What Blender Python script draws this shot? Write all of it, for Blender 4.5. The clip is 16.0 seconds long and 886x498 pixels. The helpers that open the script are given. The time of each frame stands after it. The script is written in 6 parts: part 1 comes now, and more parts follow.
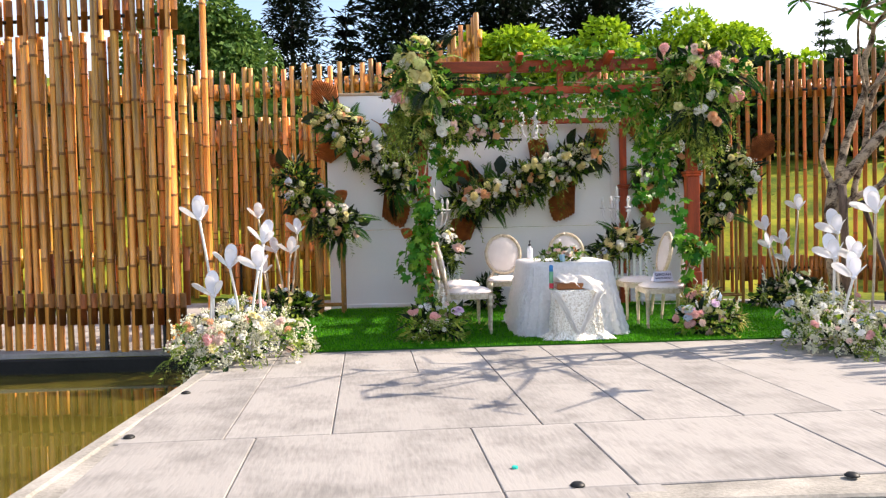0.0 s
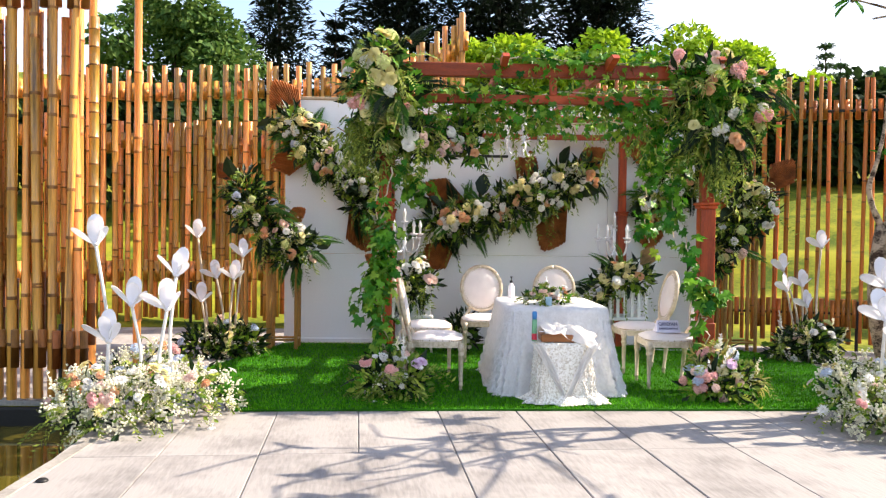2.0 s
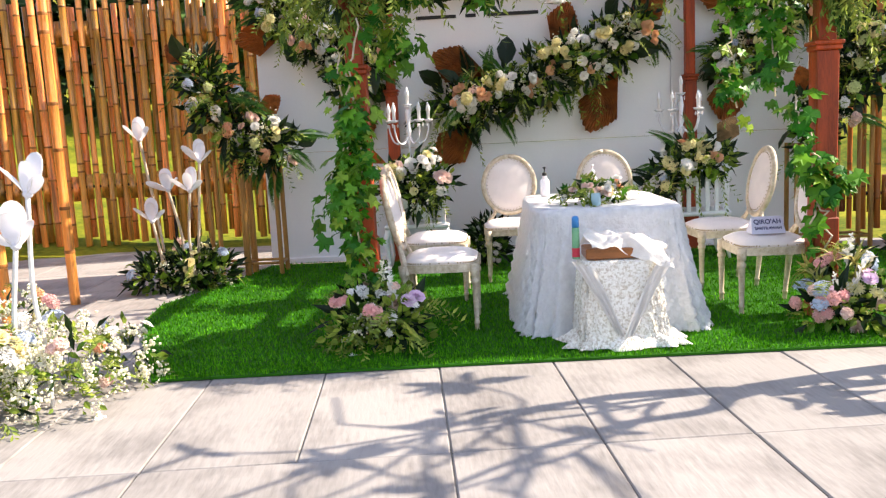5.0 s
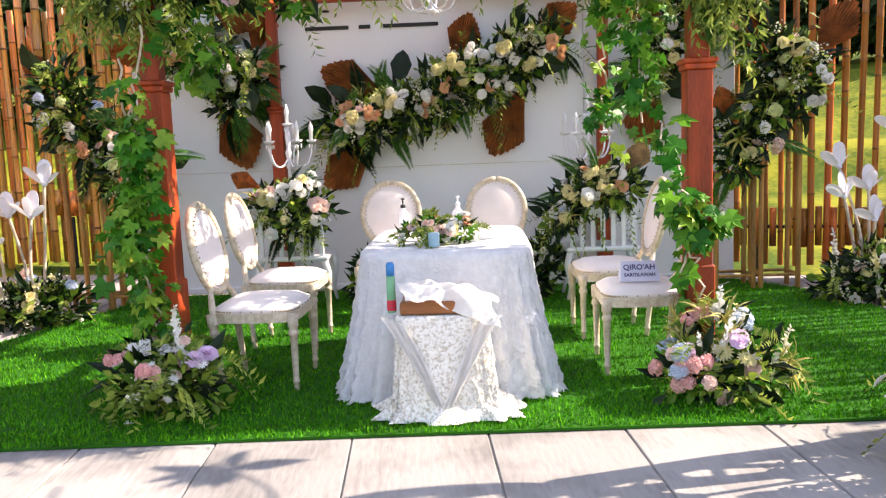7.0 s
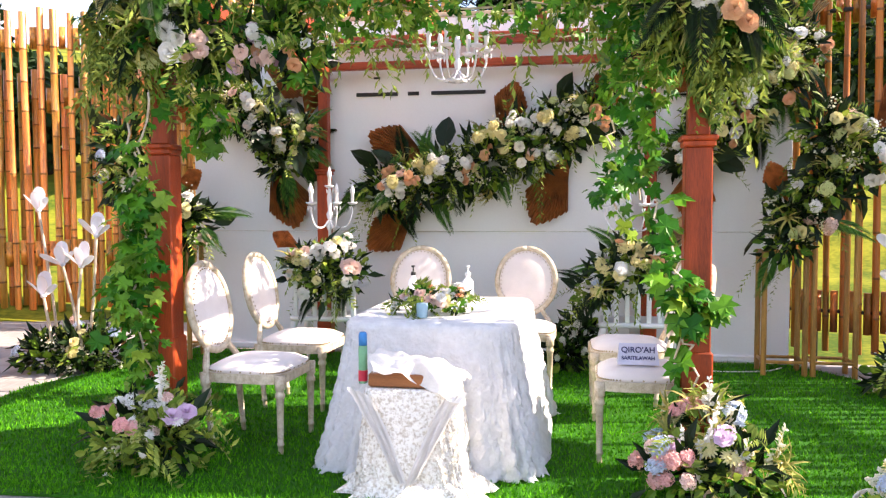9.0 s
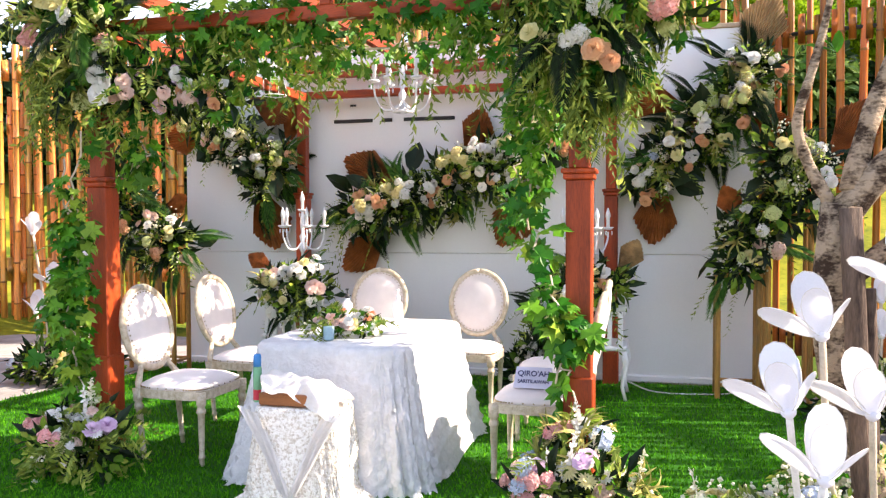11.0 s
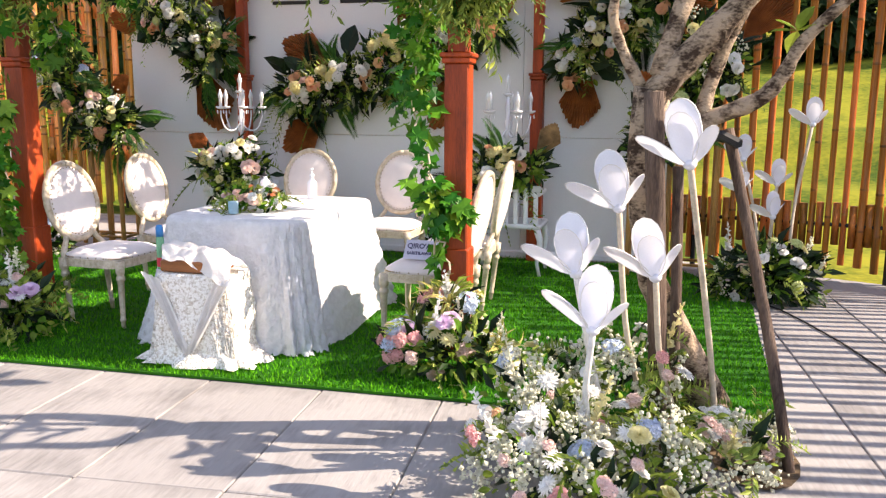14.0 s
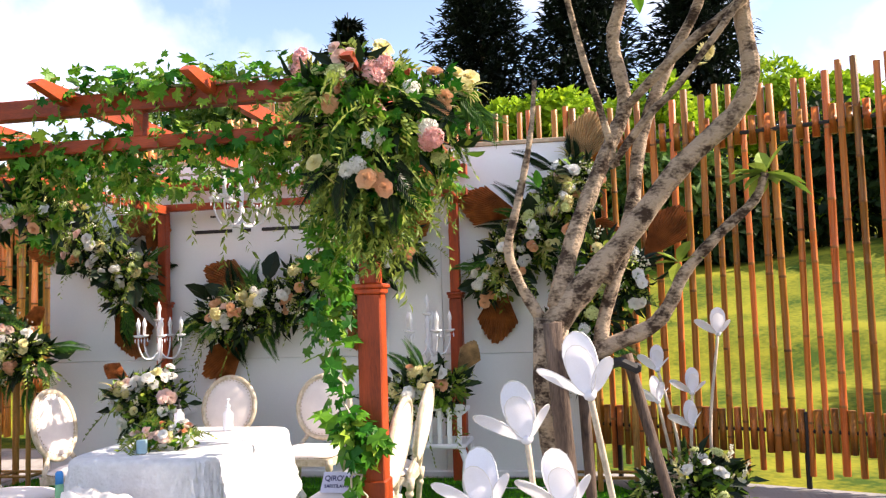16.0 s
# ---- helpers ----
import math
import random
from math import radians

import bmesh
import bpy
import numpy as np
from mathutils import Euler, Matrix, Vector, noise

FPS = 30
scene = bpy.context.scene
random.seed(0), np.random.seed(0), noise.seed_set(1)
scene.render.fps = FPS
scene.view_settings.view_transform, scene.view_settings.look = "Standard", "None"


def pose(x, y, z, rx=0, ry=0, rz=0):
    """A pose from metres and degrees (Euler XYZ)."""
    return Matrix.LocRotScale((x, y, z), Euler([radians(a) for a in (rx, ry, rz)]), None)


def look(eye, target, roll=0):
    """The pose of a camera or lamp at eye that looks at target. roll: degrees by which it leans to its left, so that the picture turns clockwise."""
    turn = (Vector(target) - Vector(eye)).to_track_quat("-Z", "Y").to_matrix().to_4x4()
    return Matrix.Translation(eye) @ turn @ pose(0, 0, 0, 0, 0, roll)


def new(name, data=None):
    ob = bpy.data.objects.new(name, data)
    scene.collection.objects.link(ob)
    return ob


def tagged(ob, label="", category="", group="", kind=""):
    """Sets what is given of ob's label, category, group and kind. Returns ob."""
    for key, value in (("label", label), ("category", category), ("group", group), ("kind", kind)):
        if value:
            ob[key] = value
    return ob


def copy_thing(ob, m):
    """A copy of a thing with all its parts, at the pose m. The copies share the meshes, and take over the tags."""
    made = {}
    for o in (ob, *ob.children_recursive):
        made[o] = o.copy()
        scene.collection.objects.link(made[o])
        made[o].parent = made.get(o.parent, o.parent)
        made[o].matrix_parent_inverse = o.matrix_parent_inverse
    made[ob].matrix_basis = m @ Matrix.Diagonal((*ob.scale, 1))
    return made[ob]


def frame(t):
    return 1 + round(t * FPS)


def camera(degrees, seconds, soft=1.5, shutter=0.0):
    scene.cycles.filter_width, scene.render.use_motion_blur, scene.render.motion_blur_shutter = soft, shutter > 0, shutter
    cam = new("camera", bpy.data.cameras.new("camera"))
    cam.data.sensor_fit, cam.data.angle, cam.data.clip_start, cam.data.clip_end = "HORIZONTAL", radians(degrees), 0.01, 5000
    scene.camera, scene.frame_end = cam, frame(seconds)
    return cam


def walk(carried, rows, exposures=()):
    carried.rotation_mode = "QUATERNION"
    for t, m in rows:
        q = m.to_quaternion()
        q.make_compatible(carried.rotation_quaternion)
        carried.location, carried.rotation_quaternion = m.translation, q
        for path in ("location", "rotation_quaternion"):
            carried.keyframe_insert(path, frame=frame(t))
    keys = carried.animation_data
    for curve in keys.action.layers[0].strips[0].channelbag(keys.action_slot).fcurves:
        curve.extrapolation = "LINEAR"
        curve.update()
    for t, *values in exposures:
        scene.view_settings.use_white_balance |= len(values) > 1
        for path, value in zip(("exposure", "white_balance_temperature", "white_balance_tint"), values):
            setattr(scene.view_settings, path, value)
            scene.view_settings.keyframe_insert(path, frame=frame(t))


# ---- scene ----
cam = camera(56.4, 16.0, soft=1.25)
PATH = [
    (0, (-1.327, -8.514, 1.173), (-1.297, -6.515, 1.111), -1.3),
    (0.5, (-1.311, -8.222, 1.317), (-1.279, -6.222, 1.299), -0.4),
    (1, (-1.297, -7.896, 1.422), (-1.225, -5.897, 1.411), -1.7),
    (1.5, (-1.167, -7.526, 1.397), (-1.101, -5.527, 1.39), -0.3),
    (2, (-1.075, -7.088, 1.355), (-1.022, -5.09, 1.319), 0.7),
    (2.5, (-1.049, -6.734, 1.347), (-1.062, -4.737, 1.243), 0.0),
    (3, (-0.959, -6.325, 1.333), (-1.056, -4.33, 1.227), 0.3),
    (3.5, (-0.964, -6.001, 1.295), (-1.06, -4.009, 1.146), 0.0),
    (3.7, (-0.95, -5.902, 1.307), (-1.018, -3.911, 1.132), -1.2),
    (5.8, (-0.351, -4.635, 1.214), (-0.444, -2.666, 0.877), -3.4),
    (6, (-0.226, -4.583, 1.249), (-0.357, -2.619, 0.895), -2.5),
    (6.5, (0.017, -4.425, 1.26), (-0.076, -2.463, 0.885), -2.2),
    (7, (0.257, -4.271, 1.276), (0.173, -2.289, 1.026), -2.2),
    (7.5, (0.526, -4.277, 1.316), (0.282, -2.301, 1.137), -1.9),
    (8, (0.692, -4.232, 1.342), (0.384, -2.26, 1.22), -1.1),
    (8.2, (0.679, -4.188, 1.318), (0.386, -2.213, 1.214), -0.6),
    (10.3, (1.454, -4.119, 1.342), (0.992, -2.176, 1.238), 0.4),
    (10.5, (1.519, -4.112, 1.356), (1.062, -2.166, 1.275), 0.1),
    (11, (1.787, -4.174, 1.406), (1.273, -2.243, 1.334), -0.2),
    (11.5, (1.892, -4.215, 1.419), (1.394, -2.28, 1.343), -1.3),
    (12, (1.951, -4.29, 1.427), (1.454, -2.353, 1.361), -1.0),
    (12.5, (2.044, -4.384, 1.451), (1.514, -2.455, 1.431), -0.7),
    (13, (2.192, -4.387, 1.466), (1.646, -2.463, 1.442), -1.6),
    (13.5, (2.355, -4.335, 1.43), (1.804, -2.418, 1.284), 1.0),
    (13.9, (2.433, -4.361, 1.387), (1.908, -2.455, 1.082), 0.6),
    (14, (2.455, -4.33, 1.391), (1.948, -2.426, 1.045), 0.3),
    (14.5, (2.508, -4.322, 1.412), (2.147, -2.387, 1.062), 0.6),
    (15, (2.559, -4.322, 1.451), (2.286, -2.349, 1.264), 0.2),
    (15.5, (2.569, -4.322, 1.485), (2.294, -2.341, 1.512), -1.5),
    (16, (2.567, -4.337, 1.507), (2.214, -2.373, 1.652), -1.8),
]
walk(cam, [(t, look(eye, target, roll)) for t, eye, target, roll in PATH], exposures=[(0, 1.00, 6900, 16), (2, 1.20, 6900, 16), (3.5, 1.25, 6900, 16), (6.2, 1.18, 6900, 18), (7.2, 1.45, 6900, 20), (8, 1.58, 6900, 22), (11, 1.50, 6900, 20), (13, 1.42, 6900, 20), (14.5, 1.05, 6900, 20), (16, 1.13, 6900, 20)])

# ---- world, sun ----
SUN_EL, SUN_AZ = radians(38), math.atan2(1.0, 0.17)
world = bpy.data.worlds.new("sky")
scene.world = world
world.use_nodes = True
wn, wl = world.node_tree.nodes, world.node_tree.links
wn.clear()
sky = wn.new("ShaderNodeTexSky")
sky.sky_type, sky.sun_disc = "NISHITA", False
sky.sun_elevation, sky.sun_rotation = SUN_EL, SUN_AZ
sky.air_density, sky.dust_density = 1.0, 0.6
cloud = wn.new("ShaderNodeTexNoise")
cloud.inputs["Scale"].default_value, cloud.inputs["Detail"].default_value = 3.4, 9
cloud.inputs["Roughness"].default_value = 0.55
ramp = wn.new("ShaderNodeValToRGB")
ramp.color_ramp.elements[0].position, ramp.color_ramp.elements[1].position = 0.47, 0.74
wmix = wn.new("ShaderNodeMix")
wmix.data_type = "RGBA"
wmix.inputs["B"].default_value = (5.8, 5.9, 6.3, 1)
bg = wn.new("ShaderNodeBackground")
bg.inputs["Strength"].default_value = 0.15
wout = wn.new("ShaderNodeOutputWorld")
wl.new(cloud.outputs["Fac"], ramp.inputs["Fac"])
wl.new(ramp.outputs["Color"], wmix.inputs["Factor"])
wl.new(sky.outputs["Color"], wmix.inputs["A"])
wl.new(wmix.outputs["Result"], bg.inputs["Color"])
wl.new(bg.outputs["Background"], wout.inputs["Surface"])

sun = new("sun", bpy.data.lights.new("sun", "SUN"))
sun.data.energy, sun.data.angle, sun.data.color = 5.0, radians(0.42), (1.0, 0.91, 0.75)
sun_way = Vector((math.sin(SUN_AZ) * math.cos(SUN_EL), math.cos(SUN_AZ) * math.cos(SUN_EL), math.sin(SUN_EL)))
sun.matrix_world = look(sun_way * 30, (0, 0, 0))


# ---- materials ----
def mat(name, color, rough=0.6, var=0.15, scale=6.0, fine=60.0, bump=0.15, metal=0.0, rnd=0.0, hue=0.0,
        island=0.0, trans=0.0, stretch=(1, 1, 1), dark=None, spec=0.4, sheen=0.0, grain=None, ends=(0.50, 0.94)):
    """A surface with a base colour, variation at two scales, fine relief, and change from piece to piece."""
    m = bpy.data.materials.new(name)
    m.use_nodes = True
    n, l = m.node_tree.nodes, m.node_tree.links
    p = n["Principled BSDF"]
    p.inputs["Roughness"].default_value, p.inputs["Metallic"].default_value = rough, metal
    p.inputs["Specular IOR Level"].default_value = spec
    p.inputs["Sheen Weight"].default_value = sheen
    tc = n.new("ShaderNodeTexCoord")
    mp = n.new("ShaderNodeMapping")
    mp.inputs["Scale"].default_value = stretch
    l.new(tc.outputs["Object"], mp.inputs["Vector"])
    coord = mp.outputs["Vector"]
    info = n.new("ShaderNodeObjectInfo")
    if rnd:
        add = n.new("ShaderNodeVectorMath")
        add.operation = "MULTIPLY_ADD"
        l.new(info.outputs["Random"], add.inputs[0])
        add.inputs[1].default_value = (37, 19, 53)
        l.new(coord, add.inputs[2])
        coord = add.outputs[0]
    big, small = n.new("ShaderNodeTexNoise"), n.new("ShaderNodeTexNoise")
    for tex, sc, det in ((big, scale, 5), (small, fine, 3)):
        tex.inputs["Scale"].default_value, tex.inputs["Detail"].default_value = sc, det
        l.new(coord, tex.inputs["Vector"])
    if grain:
        gm = n.new("ShaderNodeMapping")
        gm.inputs["Scale"].default_value = grain
        l.new(coord, gm.inputs["Vector"])
        l.new(gm.outputs["Vector"], small.inputs["Vector"])
    both = n.new("ShaderNodeMath")
    both.operation = "MULTIPLY_ADD"
    l.new(small.outputs["Fac"], both.inputs[0])
    both.inputs[1].default_value = 0.45
    l.new(big.outputs["Fac"], both.inputs[2])
    cr = n.new("ShaderNodeValToRGB")
    lo = dark if dark else tuple(c * (1 - 2.2 * var) for c in color)
    hi = tuple(min(1.0, c * (1 + 1.2 * var)) for c in color)
    cr.color_ramp.elements[0].position, cr.color_ramp.elements[1].position = ends
    cr.color_ramp.elements[0].color, cr.color_ramp.elements[1].color = (*lo, 1), (*hi, 1)
    l.new(both.outputs[0], cr.inputs["Fac"])
    out = cr.outputs["Color"]
    if rnd or island:
        hsv = n.new("ShaderNodeHueSaturation")
        geo = n.new("ShaderNodeNewGeometry")
        src = geo.outputs["Random Per Island"] if island else info.outputs["Random"]
        amount = island or rnd
        rng = n.new("ShaderNodeMapRange")
        rng.inputs["To Min"].default_value, rng.inputs["To Max"].default_value = 1 - amount, 1 + amount
        l.new(src, rng.inputs["Value"])
        l.new(rng.outputs["Result"], hsv.inputs["Value"])
        if hue:
            rh = n.new("ShaderNodeMapRange")
            rh.inputs["To Min"].default_value, rh.inputs["To Max"].default_value = 0.5 + hue, 0.5 - hue
            l.new(src, rh.inputs["Value"])
            l.new(rh.outputs["Result"], hsv.inputs["Hue"])
        l.new(out, hsv.inputs["Color"])
        out = hsv.outputs["Color"]
    l.new(out, p.inputs["Base Color"])
    if bump:
        b = n.new("ShaderNodeBump")
        b.inputs["Strength"].default_value, b.inputs["Distance"].default_value = bump, 0.02
        l.new(both.outputs[0], b.inputs["Height"])
        l.new(b.outputs["Normal"], p.inputs["Normal"])
    if trans:
        tr, mx = n.new("ShaderNodeBsdfTranslucent"), n.new("ShaderNodeMixShader")
        l.new(out, tr.inputs["Color"])
        mx.inputs["Fac"].default_value = trans
        l.new(p.outputs["BSDF"], mx.inputs[1])
        l.new(tr.outputs["BSDF"], mx.inputs[2])
        l.new(mx.outputs["Shader"], n["Material Output"].inputs["Surface"])
    return m


def leaf_mat(name, color, island=0.35, hue=0.02, rough=0.45, trans=0.3):
    return mat(name, color, rough + 0.08, 0.12, 9, 70, 0.1, island=island, hue=hue, trans=trans, spec=0.2)


CONCRETE = mat("concrete", (0.305, 0.289, 0.278), 0.9, 0.06, 2.6, 26, 0.3, rnd=0.06, spec=0.2, grain=(1.8, 0.3, 1), dark=(0.195, 0.184, 0.178), ends=(0.46, 0.80))
KERB = mat("weathered_concrete", (0.32, 0.30, 0.27), 0.9, 0.2, 3, 50, 0.4)
WATER = mat("pond_water", (0.10, 0.085, 0.015), 0.03, 0.2, 0.6, 7, 0.02, spec=0.6)
# near-black: the shade of the gap under the walkway is put into this colour
POND_SHADE = mat("pond_edge_shade", (0.010, 0.010, 0.009), 0.8, 0.3, 2, 30, 0.3)
TURF = mat("artificial_turf", (0.019, 0.12, 0.004), 0.9, 0.16, 3, 260, 0.5, spec=0.2)
BLADE = mat("turf_blades", (0.058, 0.27, 0.007), 0.85, 0.16, 2.2, 70, 0.0, island=0.5, hue=0.012, trans=0.12, spec=0.08)
# the dark end of the mottle paints tree shade onto the sunlit yellow-green
LAWN = mat("lawn", (0.19, 0.185, 0.016), 0.9, 0.28, 0.8, 14, 0.6, spec=0.1, dark=(0.045, 0.085, 0.009), ends=(0.56, 0.86))
WALLPAINT = mat("white_panel_paint", (0.87, 0.87, 0.88), 0.55, 0.02, 1.2, 90, 0.06)
COPING = mat("raw_board_edge", (0.55, 0.42, 0.28), 0.7, 0.15, 4, 50)
REDWOOD = mat("red_stained_wood", (0.37, 0.050, 0.008), 0.5, 0.22, 2.5, 40, 0.2, rnd=0.18, stretch=(6, 6, 0.7))
REDBEAM = mat("red_stained_beam", (0.34, 0.050, 0.010), 0.5, 0.22, 2.5, 40, 0.2, rnd=0.18, stretch=(0.8, 0.8, 5))
BAMBOO = mat("varnished_bamboo", (0.62, 0.265, 0.052), 0.3, 0.36, 2.6, 34, 0.25, rnd=0.45, hue=0.018, stretch=(9, 9, 1.2), spec=0.6, ends=(0.5, 0.86))
NODE = mat("bamboo_node", (0.29, 0.115, 0.026), 0.5, 0.3, 6, 40, 0.2, rnd=0.3)
STUB = mat("dark_bamboo_ends", (0.33, 0.115, 0.026), 0.42, 0.25, 2.2, 30, 0.2, rnd=0.28, hue=0.012, stretch=(9, 9, 0.7))
TIMBER = mat("stained_timber_pole", (0.47, 0.150, 0.024), 0.36, 0.34, 2.0, 34, 0.25, rnd=0.28, hue=0.014, stretch=(9, 9, 0.5))
STEEL = mat("dark_steel", (0.03, 0.03, 0.03), 0.5, 0.1, 8, 60, 0.05, metal=0.6)
CANE = mat("yellow_bamboo_stand", (0.42, 0.21, 0.05), 0.4, 0.25, 3, 30, 0.1, rnd=0.2, stretch=(5, 5, 0.6))
IVORY = mat("antique_ivory_paint", (0.62, 0.545, 0.43), 0.4, 0.08, 30, 140, 0.08, dark=(0.40, 0.32, 0.21))
LINEN = mat("cream_upholstery", (0.78, 0.71, 0.68), 0.85, 0.05, 7, 260, 0.15, sheen=0.3)
NAILS = mat("brass_nails", (0.42, 0.34, 0.22), 0.35, 0.1, 20, 90, 0.0, metal=0.8)
CLOTH = mat("white_ruffled_cloth", (0.86, 0.86, 0.88), 0.9, 0.04, 22, 60, 0.9, sheen=0.3, trans=0.3)
LACE = mat("ivory_lace", (0.78, 0.75, 0.69), 0.9, 0.2, 64, 120, 0.8, dark=(0.62, 0.54, 0.43), ends=(0.56, 0.78))
NET = mat("white_net_drape", (0.84, 0.81, 0.77), 0.85, 0.05, 16, 120, 0.3, trans=0.25)
LANTERN = mat("white_fabric_petal", (0.84, 0.84, 0.90), 0.8, 0.03, 4, 160, 0.08, trans=0.28, rnd=0.03)
WIRE = mat("white_wrapped_wire", (0.74, 0.72, 0.70), 0.7, 0.08, 12, 90, 0.1)
STEMTAN = mat("wrapped_tan_stem", (0.56, 0.47, 0.36), 0.8, 0.15, 12, 90, 0.2)
WHITEWOOD = mat("white_lacquer", (0.80, 0.80, 0.81), 0.4, 0.04, 5, 80, 0.05)
BARK = mat("frangipani_bark", (0.275, 0.205, 0.142), 0.9, 0.34, 13, 60, 1.0, dark=(0.040, 0.021, 0.011), grain=(1, 1, 1.8), ends=(0.60, 0.80))
DARKBARK = mat("dark_bark", (0.055, 0.04, 0.028), 0.9, 0.3, 5, 40, 0.8)
STAKE = mat("weathered_stake", (0.125, 0.085, 0.062), 0.85, 0.35, 4, 40, 0.5, stretch=(4, 4, 0.7), dark=(0.028, 0.016, 0.012))
STRAP = mat("black_strap", (0.015, 0.015, 0.016), 0.6, 0.1, 10, 80, 0.1)
SOIL = mat("soil", (0.13, 0.085, 0.045), 0.95, 0.35, 8, 60, 0.8)
GLASSY = mat("clear_acrylic", (0.86, 0.86, 0.90), 0.12, 0.02, 8, 60, 0.0, spec=0.8, trans=0.35)
CRYSTAL = mat("white_candelabra", (0.80, 0.79, 0.82), 0.25, 0.03, 8, 60, 0.02, spec=0.7)
INK = mat("black_lettering", (0.02, 0.02, 0.022), 0.5, 0.05, 8, 60, 0.0)
NAVY = mat("navy_print", (0.03, 0.03, 0.12), 0.5, 0.05, 8, 60, 0.0)
TENT = mat("lilac_white_acrylic", (0.70, 0.70, 0.84), 0.25, 0.03, 8, 60, 0.0, trans=0.2)
BOXWOOD = mat("brown_wooden_box", (0.30, 0.105, 0.03), 0.4, 0.2, 4, 50, 0.1, stretch=(1, 6, 6))
BLUECAP = mat("blue_plastic", (0.03, 0.22, 0.55), 0.35, 0.05, 8, 60, 0.0)
GREENLIQ = mat("green_bottle", (0.16, 0.42, 0.24), 0.25, 0.1, 8, 60, 0.0)
REDLABEL = mat("red_label", (0.55, 0.03, 0.06), 0.4, 0.05, 8, 60, 0.0)
REDCANDLE = mat("red_plastic", (0.6, 0.02, 0.015), 0.4, 0.05, 8, 60, 0.0)

# dark green leaves, coloured darker still to hold the shade between leaves
G_DARK = leaf_mat("dark_shaded_foliage", (0.009, 0.026, 0.007), 0.6, 0.02, 0.34, 0.06)
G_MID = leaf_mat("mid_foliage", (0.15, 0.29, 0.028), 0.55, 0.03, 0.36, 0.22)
G_IVY = leaf_mat("ivy_leaves", (0.052, 0.215, 0.014), 0.6, 0.03, 0.32, 0.28)
G_LIME = leaf_mat("lime_foliage", (0.21, 0.30, 0.04), 0.4, 0.02)
G_FERN = leaf_mat("olive_fern", (0.23, 0.31, 0.055), 0.5, 0.025)
G_PALM = leaf_mat("palm_green", (0.055, 0.155, 0.024), 0.45, 0.02, 0.36, 0.12)
G_STRIPE = leaf_mat("striped_leaf", (0.42, 0.40, 0.12), 0.45, 0.03)
G_RUBBER = leaf_mat("burgundy_rubber_leaf", (0.016, 0.032, 0.012), 0.5, 0.03, 0.3, 0.1)
DRIED = mat("dried_palm", (0.42, 0.135, 0.034), 0.75, 0.25, 5, 60, 0.3, rnd=0.25, trans=0.2)
DRIEDTAN = mat("tan_dried_palm", (0.50, 0.33, 0.16), 0.75, 0.25, 5, 60, 0.3, rnd=0.15, trans=0.2)
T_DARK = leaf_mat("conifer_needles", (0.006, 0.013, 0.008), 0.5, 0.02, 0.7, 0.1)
T_PINE = leaf_mat("pine_needles", (0.055, 0.12, 0.045), 0.45, 0.02, 0.7, 0.2)
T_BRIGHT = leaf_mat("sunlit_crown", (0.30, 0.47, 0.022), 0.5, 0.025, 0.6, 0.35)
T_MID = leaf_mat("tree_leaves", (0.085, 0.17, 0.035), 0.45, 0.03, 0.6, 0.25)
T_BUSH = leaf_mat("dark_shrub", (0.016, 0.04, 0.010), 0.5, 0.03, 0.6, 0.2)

PETAL = {k: mat("petal_" + k, c, 0.7, 0.06, 12, 80, 0.1, rnd=0.08, hue=0.006, trans=0.3) for k, c in {
    "white": (0.84, 0.83, 0.79), "cream": (0.80, 0.73, 0.38), "peach": (0.82, 0.47, 0.27), "blush": (0.84, 0.63, 0.56),
    "pink": (0.82, 0.46, 0.44), "ivory": (0.84, 0.82, 0.66), "lilac": (0.74, 0.56, 0.72), "blue": (0.50, 0.58, 0.72), "lime": (0.60, 0.66, 0.30)}.items()}


